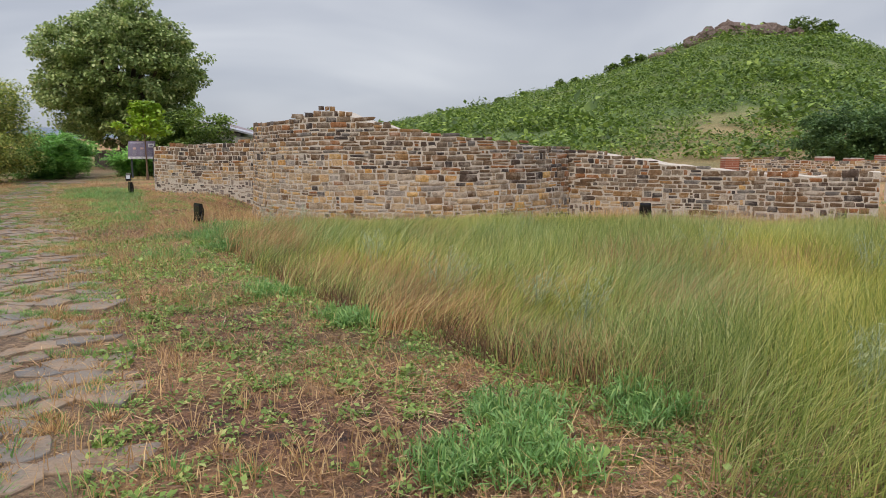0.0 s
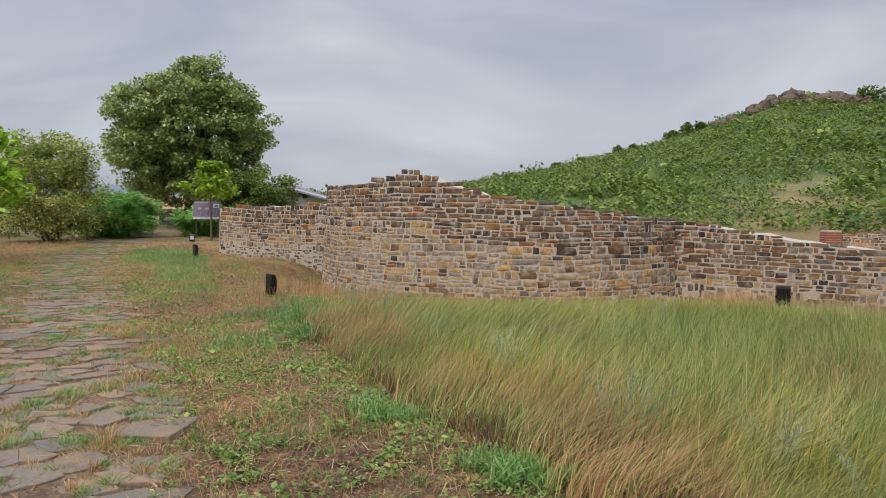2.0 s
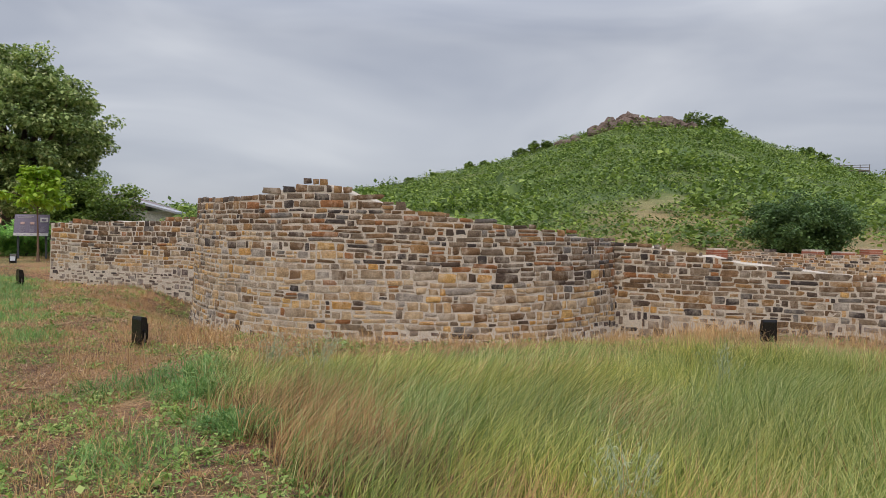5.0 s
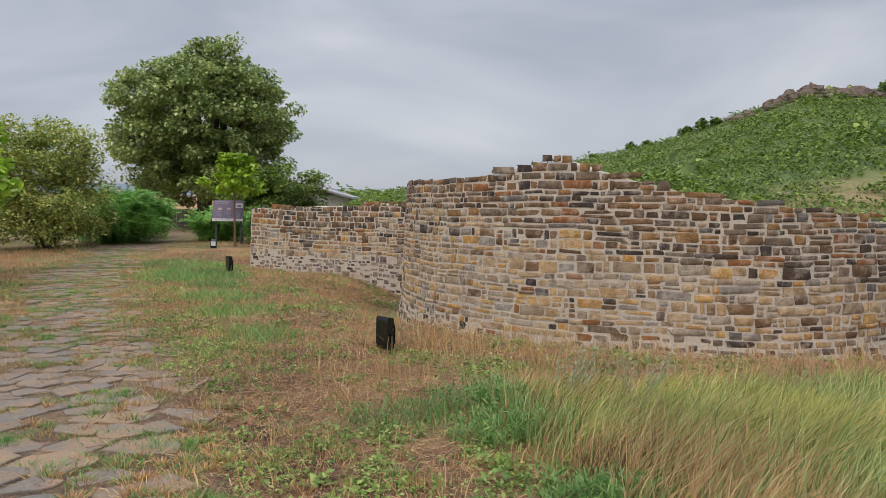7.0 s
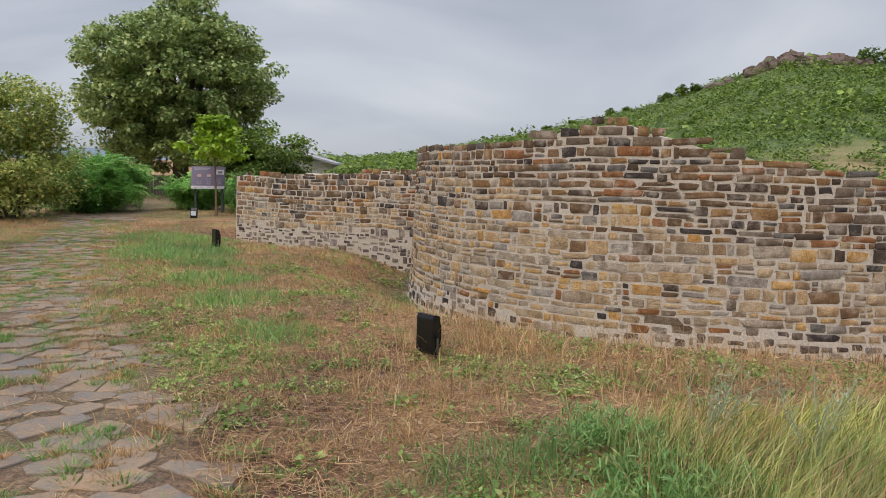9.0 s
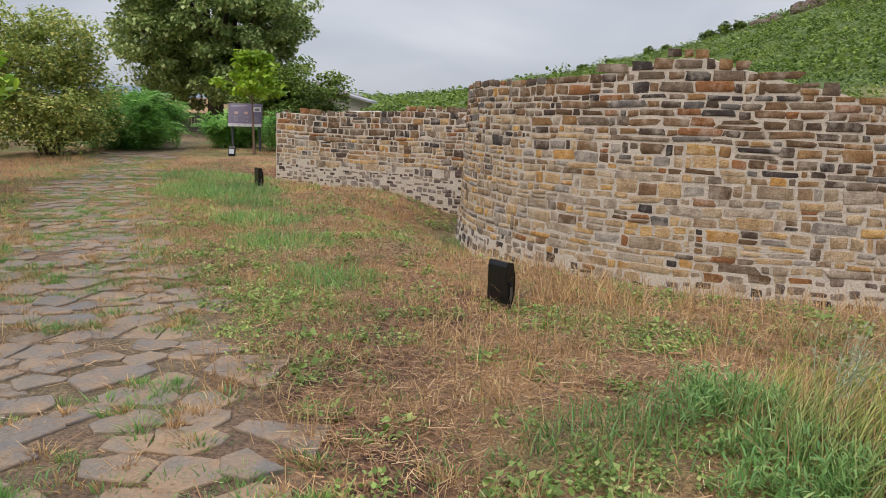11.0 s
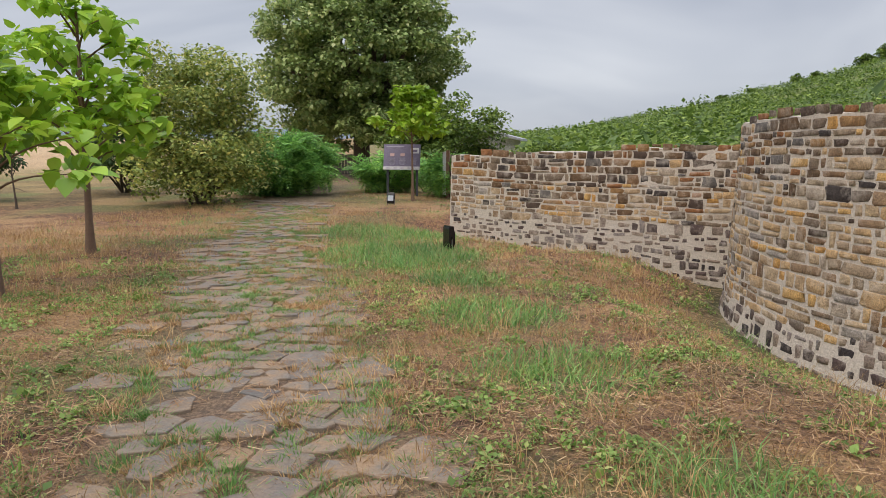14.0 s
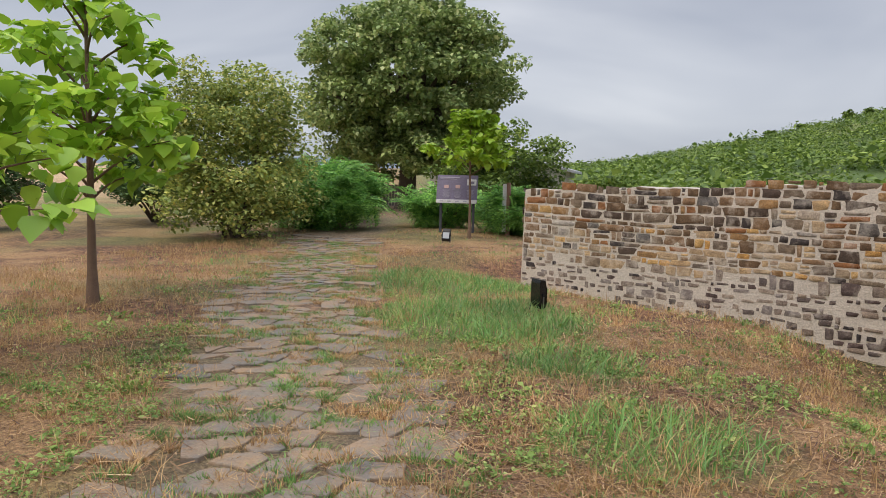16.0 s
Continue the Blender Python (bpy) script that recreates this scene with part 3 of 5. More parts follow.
def straight(a, b, lean=0.03):
    d = (b - a) / np.linalg.norm(b - a)
    turn = math.atan2(d[1], d[0])

    def place(u, z):
        p = a + d * u
        q = 0.03 - lean * z
        return Vector((p[0] + d[1] * q, p[1] - d[0] * q, z)), turn
    return place, float(np.linalg.norm(b - a))


TLEN = TR * (TH1 - TH0)
tower = tagged(mortar_body("wall_tower", TLEN, -1.0, tower_top, tower_place, 0.8), "round stone tower ruin of tan and brown stones in pale mortar", "stone wall", kind="structure")
w1_place, W1L = straight(W1A, W1B)


def w1_top(u):
    x = W1A[0] + 0.881 * u
    return float(np.interp(x, (-10.5, -8.75, -8.7, -6.95, -6.9, -4), (1.53, 1.56, 1.61, 1.64, 1.69, 1.74)))


wall_1 = tagged(mortar_body("wall_1", W1L, -1.1, w1_top, w1_place, 0.75), "low ruined stone wall with pale rubble footing", "stone wall", kind="structure")
w3_place, W3L = straight(W3A, W3B)


def w3_top(u):
    x = W3A[0] + 0.881 * u
    return float(np.interp(x, (2, 2.8, 3.58, 3.62, 4.3, 4.4, 5.25, 6.18, 7.34, 8.0, 8.2), (1.38, 1.36, 1.31, 1.23, 1.19, 1.13, 1.02, 0.92, 0.87, 0.94, 0.97)))


wall_2 = tagged(mortar_body("wall_2", W3L, -1.1, w3_top, w3_place, 0.9), "low ruined stone wall capped with pale mortar", "stone wall", kind="structure")
end_place, ENDL = straight(W1A + np.array((0.355, 0.66)), W1A, 0.0)


# ---- leaves, trees and shrubs ----
def scatter_leaves(centres, sizes, rng, shape="kite", droop=0.3, up=0.4, sizes_jitter=0.35):
    """Leaves at the given places, turned at random with a bias upward and a droop."""
    n = len(centres)
    if shape == "heart":
        tv = np.array(((0, 0, 0), (-0.42, 0.12, 0.05), (-0.5, 0.42, 0.03), (-0.26, 0.8, -0.05), (0, 1.08, -0.2), (0.26, 0.8, -0.05), (0.5, 0.42, 0.03), (0.42, 0.12, 0.05), (0, 0.45, -0.04)))
        tf = np.array(((0, 8, 2, 1), (2, 8, 4, 3), (8, 6, 5, 4), (0, 7, 6, 8)))
    elif shape == "frond":
        tv, tf = [], []
        for i in range(6):
            y, z, w = 0.12 + 0.16 * i, 0.1 - 0.32 * (i / 5) ** 2, 0.26 - 0.03 * abs(i - 2)
            for sx in (-1, 1):
                k = len(tv)
                tv += [(0, y, z), (sx * w * 0.5, y + 0.11, z + 0.02), (sx * w * 1.15, y + 0.1, z - 0.03), (sx * w * 0.5, y - 0.03, z)]
                tf.append((k, k + 1, k + 2, k + 3))
        tv, tf = np.array(tv), np.array(tf)
    elif shape == "sliver":
        tv = np.array(((-0.03, 0, 0), (0.03, 0, 0), (0.07, 0.55, 0.06), (-0.07, 0.55, 0.06), (0.01, 1.0, -0.08), (-0.01, 1.0, -0.08)))
        tf = np.array(((0, 1, 2, 3), (3, 2, 4, 5)))
    else:
        tv = np.array(((0, 0, 0), (-0.36, 0.45, 0.07), (0, 1.0, -0.08), (0.36, 0.45, 0.07)))
        tf = np.array(((0, 3, 2, 1),))
    yaw = rng.uniform(0, 2 * np.pi, n)
    pitch = rng.normal(-droop, 0.5, n)
    roll = rng.normal(0, 0.6, n) * (1 - up)
    fwd = np.stack([np.cos(pitch) * np.cos(yaw), np.cos(pitch) * np.sin(yaw), np.sin(pitch)], -1)
    side = np.stack([np.sin(yaw), -np.cos(yaw), np.zeros(n)], -1)
    nrm = np.cross(side, fwd)
    side2 = side * np.cos(roll)[:, None] + nrm * np.sin(roll)[:, None]
    nrm2 = np.cross(side2, fwd)
    s = np.asarray(sizes) * rng.uniform(1 - sizes_jitter, 1 + sizes_jitter, n)
    v = centres[:, None] + s[:, None, None] * (tv[None, :, 0:1] * side2[:, None] + tv[None, :, 1:2] * fwd[:, None] + tv[None, :, 2:3] * nrm2[:, None])
    f = tf[None] + (np.arange(n) * len(tv))[:, None, None]
    return v.reshape(-1, 3), f.reshape(-1, tf.shape[1])


def clump_points(centres, radius, each, rng, flat=0.7):
    p = rng.normal(0, 1, (len(centres), each, 3))
    p /= np.linalg.norm(p, axis=2)[..., None]
    p *= rng.uniform(0.25, 1, (len(centres), each, 1)) ** 0.6 * 0.85
    p[..., 2] *= flat
    return (centres[:, None] + p * np.asarray(radius).reshape(-1, 1, 1)).reshape(-1, 3)


def crown_shell(n, radii, rng, inner=0.55, lobes=0.22, seed=1, low=-0.9):
    """Places in an uneven crown, thicker towards its outside."""
    d = rng.normal(0, 1, (n * 2, 3))
    d /= np.linalg.norm(d, axis=1)[:, None]
    d = d[d[:, 2] > low][:n]
    az, el = np.arctan2(d[:, 1], d[:, 0]), np.arcsin(d[:, 2])
    wob = 1 + lobes * (2 * vnoise(az * 2.2 + 9, el * 2.6, 1, seed) - 1)
    k = rng.uniform(inner ** 2, 1, len(d)) ** 0.5
    return d * (k * wob)[:, None] * np.asarray(radii)


def base_empty(name, x, y):
    ob = new(name)
    ob.location = (x, y, float(ground_z(x, y)) - 0.03)
    return ob


def limb(start, end, r0, r1, rng, sides=7, wave=0.06, steps=7):
    a, b = np.asarray(start, float), np.asarray(end, float)
    t = np.linspace(0, 1, steps)[:, None]
    span = np.linalg.norm(b - a)
    p = a + (b - a) * t + np.sin(t * np.pi) * rng.normal(0, wave * span, 3) + np.array((0, 0, 0.12 * span)) * np.sin(t * np.pi)
    return tube(p, np.linspace(r0, r1, steps), sides)


def trunk_mesh(height, r0, r1, rng, sides=10, bend=0.04):
    t = np.linspace(0, 1, 9)
    p = np.stack([bend * height * np.sin(t * 3 + rng.uniform(0, 3)) * t, bend * height * np.cos(t * 2.3 + rng.uniform(0, 3)) * t, t * height], -1)
    rad = r0 + (r1 - r0) * t + 0.5 * r0 * np.exp(-t * 14)
    return tube(p, rad, sides), p[-1]


def big_tree(x, y):
    rng = np.random.default_rng(11)
    tree = tagged(base_empty("linden_tree", x, y), "large broad-crowned linden tree with dark and silvery green leaves", "tree")
    (tv, tf), tip = trunk_mesh(3.2, 0.42, 0.32, rng, 12, 0.01)
    part_mesh("trunk", np_mesh("trunk", tv, tf, BARK, True), tree)
    centre = np.array((0.0, 0.0, 5.45))
    cl = crown_shell(640, (4.5, 4.5, 4.3), rng, 0.5, 0.2, 3) + centre
    taper = np.clip(1.0 - 0.05 * np.clip(3.2 - cl[:, 2], 0, 3), 0.6, 1)
    cl[:, :2] *= taper[:, None]
    cl = cl[cl[:, 2] > 1.45]
    skirt = crown_shell(110, (3.1, 3.1, 1.5), rng, 0.5, 0.25, 6) + (0.0, 0.0, 3.0)
    cl = np.concatenate([cl, skirt[skirt[:, 2] > 1.5]])
    for i in range(0, 26):
        lv, lf = limb(tip * (0.75 + 0.25 * rng.random()), cl[i * 13] * 0.93 + centre * 0.07, 0.17, 0.03, rng)
        part_mesh("limb", np_mesh("limb", lv, lf, BARK, True), tree)
    pts = clump_points(cl, rng.uniform(0.5, 0.95, len(cl)), 120, rng, 0.6)
    v, f = scatter_leaves(pts, np.full(len(pts), 0.2), rng, "kite", 0.35, 0.4)
    part_mesh("crown", np_mesh("crown", v, f, LEAF_LINDEN), tree)
    return tree


def catalpa(x, y, height, crown_low, radius, leaves, size, mat, seed, label, stem=0.05, name="catalpa_tree"):
    rng = np.random.default_rng(seed)
    tree = tagged(base_empty(name, x, y), label, "tree", "young trees beside the path")
    (tv, tf), tip = trunk_mesh(height * 0.9, stem, stem * 0.3, rng, 9, 0.012)
    part_mesh("trunk", np_mesh("trunk", tv, tf, BARK_YOUNG, True), tree)
    span = height - crown_low
    n = 40
    k = np.sort(rng.random(n))
    az = np.arange(n) * 2.4 + rng.uniform(-0.5, 0.5, n)
    reach = radius * np.sqrt(rng.uniform(0.12, 1, n)) * (1.05 - 0.75 * k ** 1.6) * (0.8 + 0.4 * vnoise(az, k * 3, 1, seed))
    cl = np.stack([reach * np.cos(az), reach * np.sin(az), crown_low + span * k * 0.93], -1)
    for c in cl[::2]:
        z0 = max(c[2] - 0.3 * np.hypot(c[0], c[1]) - 0.1 * span, crown_low * 0.82)
        q = min(z0 / (height * 0.9), 1.0)
        lv, lf = limb((tip[0] * q, tip[1] * q, z0), c, stem * 0.34, stem * 0.1, rng, 5)
        part_mesh("limb", np_mesh("limb", lv, lf, BARK_YOUNG, True), tree)
    pts = clump_points(cl, np.full(n, radius * 0.36), leaves // n, rng, 0.42)
    v, f = scatter_leaves(pts, np.full(len(pts), size), rng, "heart", 0.42, 0.6)
    part_mesh("crown", np_mesh("crown", v, f, mat, True), tree)
    return tree


def shrub(x, y, radii, leaves, size, mat, seed, label, shape="kite", clumps=120, low=-0.97, name="bush", lift=0.0, group=""):
    rng = np.random.default_rng(seed)
    bush = tagged(base_empty(name, x, y), label, "bush", group)
    centre = np.array((0, 0, radii[2] * 0.88 + lift))
    cl = crown_shell(clumps, radii, rng, 0.4, 0.28, seed, low) + centre
    cl = cl[cl[:, 2] > 0.12]
    for i in range(7):
        c = cl[(i * 17) % len(cl)]
        lv, lf = limb((rng.uniform(-0.2, 0.2), rng.uniform(-0.2, 0.2), 0.0), c, 0.05, 0.012, rng, 6)
        part_mesh("stem", np_mesh("stem", lv, lf, BARK, True), bush)
    r = float(np.mean(radii))
    pts = clump_points(cl, rng.uniform(0.22, 0.36, len(cl)) * r, max(4, leaves // len(cl)), rng, 0.65)
    pts[:, 2] = np.maximum(pts[:, 2], 0.05)
    v, f = scatter_leaves(pts, np.full(len(pts), size), rng, shape, 0.2 if shape != "frond" else 0.1, 0.4)
    part_mesh("leaves", np_mesh("leaves", v, f, mat), bush)
    return bush


big_tree(-18.75, 43.9)
catalpa(-9.75, 12.0, 2.7, 1.5, 0.95, 600, 0.17, LEAF_CATALPA, 14, "young catalpa tree with large yellow-green leaves beside the path")
catalpa(-13.05, 17.5, 2.72, 1.3, 0.98, 640, 0.155, LEAF_CATALPA, 3, "young catalpa tree with large bright green leaves")
catalpa(-14.3, 20.4, 3.95, 1.5, 1.12, 1200, 0.165, LEAF_CATALPA, 8, "taller young catalpa tree with large bright green leaves", 0.055)
catalpa(-12.7, 31.7, 3.35, 2.0, 1.0, 1300, 0.15, LEAF_LIME, 5, "small lime-green catalpa tree beside the information sign", 0.04)
shrub(-17.7, 28.6, (1.8, 1.85, 2.25), 30000, 0.105, LEAF_PALE, 21, "tall pale green bush with yellowish seed clusters", clumps=280)
shrub(-22.2, 31.5, (1.6, 1.4, 1.15), 9000, 0.12, LEAF_DARK, 22, "dark green spreading bush", clumps=80, lift=0.55)
shrub(-23.8, 27.2, (1.5, 1.4, 1.35), 8000, 0.12, LEAF_DARK, 29, "dark green bush at the edge of the stubble field", clumps=70, lift=0.45)
shrub(-17.2, 32.6, (1.5, 1.5, 1.12), 4600, 0.34, LEAF_SUMAC, 23, "low bluish green sumac thicket with feathery leaves", "frond", 90, -0.97, "sumac_bush", 0, "sumac thickets")
shrub(-18.2, 35.2, (1.3, 1.4, 1.05), 3600, 0.34, LEAF_SUMAC, 24, "low bluish green sumac thicket with feathery leaves", "frond", 80, -0.97, "sumac_bush", 0, "sumac thickets")
shrub(-14.4, 34.8, (1.25, 1.0, 0.75), 2300, 0.32, LEAF_SUMAC, 25, "low sumac thicket behind the sign", "frond", 60, -0.97, "sumac_bush", 0, "sumac thickets")
shrub(-11.9, 33.6, (1.15, 0.9, 0.72), 2300, 0.32, LEAF_SUMAC, 26, "low sumac thicket behind the sign", "frond", 60, -0.97, "sumac_bush", 0, "sumac thickets")
shrub(-13.6, 39.5, (2.5, 1.8, 1.75), 15000, 0.15, LEAF_SHRUB, 27, "dense leafy green shrub in front of the house", clumps=130)
shrub(-10.2, 42.5, (1.9, 1.6, 1.0), 5000, 0.15, LEAF_SHRUB, 28, "dense leafy green shrub in front of the house", clumps=90)
shrub(22.4, 41.6, (2.6, 2.6, 1.85), 24000, 0.17, LEAF_DARK, 31, "round dark green walnut tree at the foot of the hill", clumps=200, name="walnut_tree")


def bare_sapling(x, y):
    rng = np.random.default_rng(5)
    s = tagged(base_empty("dead_sapling", x, y), "thin bare sapling with dry twigs", "tree")
    (tv, tf), tip = trunk_mesh(1.2, 0.03, 0.012, rng, 6, 0.05)
    part_mesh("trunk", np_mesh("trunk", tv, tf, BARK, True), s)
    for i in range(9):
        k = rng.uniform(0.4, 1)
        lv, lf = limb(tip * k, tip * k + rng.normal(0, 0.28, 3) + (0, 0, 0.35), 0.011, 0.003, rng, 4)
        part_mesh("twig", np_mesh("twig", lv, lf, BARK), s)


bare_sapling(-21.0, 26.0)


# ---- the hill's shrubs and rocks ----
def hill_shrubs():
    rng = np.random.default_rng(41)
    n = 30000
    az, r = np.radians(rng.uniform(-16, 58, n)), rng.uniform(46 ** 1.4, 205 ** 1.4, n) ** (1 / 1.4)
    x, y = HUB[0] + r * np.sin(az), HUB[1] + r * np.cos(az)
    foot = (1 - smooth(60, 92, r)) * smooth(16, 28, np.degrees(az))
    keep = (vnoise(x, y, 13, 51) * 0.55 + vnoise(x, y, 4, 52) * 0.45 > 0.24 + 0.12 * foot)
    x, y, r = x[keep], y[keep], r[keep]
    size = rng.gamma(4, 0.16, len(x)) * (0.4 + 1.3 * vnoise(x, y, 7, 53)) + 0.28
    c = np.stack([x, y, ground_z(x, y) + size * 0.42], -1)
    pts = clump_points(c, size * 0.95, 12, rng, 0.6)
    v, f = scatter_leaves(pts, np.repeat(size * 0.32, 12), rng, "kite", 0.0, 0.3)
    ob = new("hill_shrubs", np_mesh("hill_shrubs", v, f, LEAF_SHRUB))
    tagged(ob, "countless low green shrubs covering the hillside", "shrubs", kind="stuff")


hill_shrubs()


def ridge_tree(az, r, size, seed):
    x, y = HUB[0] + r * math.sin(radians(az)), HUB[1] + r * math.cos(radians(az))
    shrub(x, y, (size, size, size * 0.7), 1500, 0.3 * size ** 0.5, LEAF_SHRUB, seed, "dark green bush on the hill's skyline", clumps=40, name="skyline_bush", group="bushes along the skyline")


for k, (az, r, size) in enumerate(((4.1, 196, 1.5), (6.0, 195, 1.1), (8.7, 195, 1.6), (9.9, 195, 1.4), (12.6, 194, 2.2), (13.8, 194, 2.3), (14.6, 194, 1.6), (25.6, 192, 3.4), (27.0, 191, 2.6), (33.0, 195, 1.7), (34.0, 194, 1.6), (40.6, 195, 2.6), (41.6, 195, 2.2), (2.2, 196, 1.2))):
    ridge_tree(az + 0.7, r, size, 60 + k)


def crag(az, r, w, h, seed):
    """A broken outcrop of rock."""
    rng = np.random.default_rng(seed)
    x, y = HUB[0] + r * math.sin(radians(az)), HUB[1] + r * math.cos(radians(az))
    bm = bmesh.new()
    m = Matrix.Diagonal((w * 0.62, w * 0.5, h * 0.62, 1))
    made = bmesh.ops.create_icosphere(bm, subdivisions=4, radius=1.0, matrix=m)
    off = Vector(rng.uniform(-50, 50, 3))
    for vert in made["verts"]:
        q = vert.co * 0.55 + off
        vert.co += Vector(noise.noise_vector(q)) * h * 0.35 + Vector(noise.noise_vector(q * 2.7)) * h * 0.13
        vert.co.z = vert.co.z * 0.6 + round(vert.co.z / (h * 0.22)) * h * 0.22 * 0.4
    ob = new("rock_crag", from_bm("rock_crag", bm, ROCK))
    ob.location = (x, y, float(ground_z(x, y)) - 0.15 * h)
    tagged(ob, "reddish grey rock crag on the hilltop", "rock", "crags on the hilltop")


for k, (az, r, w, h) in enumerate(((16.2, 188, 5, 2.0), (17.0, 188, 4, 2.2), (18.6, 189, 5, 3.0), (19.6, 190, 6, 4.0), (20.9, 190, 6, 4.2), (22.2, 190, 6, 3.6), (23.4, 190, 6.5, 3.8), (24.5, 190, 6, 3.5), (21.5, 186, 5, 2.5))):
    crag(az + 0.7, r, w, h, 80 + k)


def lookout():
    """The timber platform far up the slope."""
    az, r = 36.3, 176
    x, y = HUB[0] + r * math.sin(radians(az)), HUB[1] + r * math.cos(radians(az))
    z = float(ground_z(x, y))
    deck = base_empty("lookout_platform", x, y)
    tagged(deck, "dark timber lookout platform with railing on the hillside", "platform")
    deck.rotation_euler = (0, 0, radians(-az))
    part("deck", box(bmesh.new(), (0, 0, 0.9), (7.0, 2.6, 0.2)), OLDWOOD, deck)
    for i in range(5):
        part("post", box(bmesh.new(), (-3.4 + 1.7 * i, -1.2, 0.9), (0.16, 0.16, 2.4)), OLDWOOD, deck)
    for h in (1.5, 2.0):
        part("rail", box(bmesh.new(), (0, -1.2, h), (7.0, 0.1, 0.12)), OLDWOOD, deck)


lookout()


# ---- the house, the fence and the ruins behind ----
def house():
    x, y = -17.0, 54.0
    h = tagged(base_empty("house", x, y), "small pale house with a brown roof and a grey lean-to roof", "house")
    part("wall", box(bmesh.new(), (0, 0, 1.0), (6.0, 6.0, 2.4)), RENDERED, h)
    bm = bmesh.new()
    e, zb, zt = 3.4, 2.0, 2.9
    low = [bm.verts.new(p) for p in ((-e, -e, zb), (e, -e, zb), (e, e, zb), (-e, e, zb))]
    a, b = bm.verts.new((-2.0, 0.2, zt)), bm.verts.new((0.9, 0.2, zt))
    for q in ((low[0], low[1], b, a), (low[1], low[2], b), (low[2], low[3], a, b), (low[3], low[0], a), (low[3], low[2], low[1], low[0])):
        bm.faces.new(q)
    part("roof", bm, ROOF, h)
    bm = bmesh.new()
    q = [bm.verts.new(p) for p in ((0.9, -3.9, 2.75), (4.9, -4.2, 1.75), (4.9, -1.5, 1.75), (0.9, -1.2, 2.75))]
    r = [bm.verts.new(v.co - Vector((0, 0, 0.12))) for v in q]
    bm.faces.new(q)
    bm.faces.new(r[::-1])
    for i in range(4):
        bm.faces.new((q[i], q[(i + 1) % 4], r[(i + 1) % 4], r[i]))
    part("lean_to_roof", bm, ROOF_GREY, h, "grey sheet lean-to roof")
    part("lean_to_wall", box(bmesh.new(), (3.6, -2.7, 0.75), (1.9, 2.0, 2.0)), RENDERED, h)


house()


def fence(x, y, turn, count):
    f = tagged(base_empty("plank_fence", x, y), "weathered grey wooden plank fence under the big tree", "fence")
    f.rotation_euler = (0, 0, turn)
    for i in range(count):
        part("plank", box(bmesh.new(), (i * 0.145, 0, 0.5 + 0.02 * math.sin(i * 2.1)), (0.125, 0.025, 1.05), None, 0.004), OLDWOOD, f)
    for z in (0.25, 0.8):
        part("rail", box(bmesh.new(), (count * 0.0725 - 0.07, 0.035, z), (count * 0.145, 0.04, 0.08)), OLDWOOD, f)
    for i in (0, count - 1):
        part("post", box(bmesh.new(), (i * 0.145, 0.09, 0.55), (0.1, 0.1, 1.2)), OLDWOOD, f)


fence(-21.4, 45.6, 0.1, 12)


def marker_post(x, y):
    p = tagged(base_empty("marker_post", x, y), "reddish wooden post with a pale face", "post")
    part("shaft", box(bmesh.new(), (0.1, 0, 0.72), (0.09, 0.16, 1.5), None, 0.01), REDWOOD, p)
    part("face_board", box(bmesh.new(), (0, -0.01, 0.78), (0.11, 0.12, 1.3), None, 0.006), PALEPRINT, p)


marker_post(-12.05, 32.95)


def low_ruin(name, a, b, height, seed, label, thick=0.6, wavy=0.15):
    a, b = np.array(a, float), np.array(b, float)
    place, length = straight(a, b, 0.0)
    base = float(min(ground_z(*a), ground_z(*b)))
    rng = np.random.default_rng(seed)

    def place_g(u, z):
        p, t = place(u, z)
        return Vector((p.x, p.y, z + base)), t

    def top(u):
        return height + wavy * (float(vnoise(u * 0.9, seed, 1, seed)) - 0.5)
    body = mortar_body(name, length, -0.4, top, place_g, thick, 0.25)
    tagged(body, label, "stone wall", kind="structure")
    set_stones(body, [s for s in lay_courses(length, -0.3, top, -1, rng, lambda u: 0.6)], place_g, lambda u, z: True)
    return body


def brick_pier(x, y, height, w=0.55):
    p = tagged(base_empty("brick_pier", x, y), "short ruined red brick pier", "pier", "brick piers of the ruin")
    part("core", box(bmesh.new(), (0, 0, height / 2), (w - 0.03, w - 0.03, height - 0.02)), MORTAR, p)
    n = int(height / 0.085)
    me = from_bm("brick", box(bmesh.new(), (0, 0, 0), (w / 2 - 0.012, w, 0.07), None, 0.006), BRICK)
    for i in range(n):
        for s in (-1, 1):
            ob = new("brick", me)
            ob.parent = p
            ob.matrix_local = pose(0, 0, 0.045 + i * 0.085, 0, 0, 90 * (i % 2)) @ pose(s * w / 4, 0, 0)
    return p


low_ruin("wall_3", (11.2, 29.4), (15.3, 27.8), 0.95, 3, "far low ruined wall of grey stones")
low_ruin("wall_4", (15.6, 29.0), (18.2, 28.0), 0.9, 4, "far low ruined wall of grey stones")
low_ruin("wall_5", (10.6, 17.6), (13.8, 18.4), 0.62, 5, "low broken wall of pale rubble", 0.8, 0.3)
for px, py, ph in ((11.0, 29.5, 1.0), (14.6, 29.3, 1.0), (15.5, 28.9, 0.98), (17.0, 29.4, 1.05)):
    brick_pier(px, py, ph)
low_ruin("wall_6", (13.6, 20.2), (17.5, 20.0), 0.5, 6, "low wall with red brick courses", 0.6, 0.1)


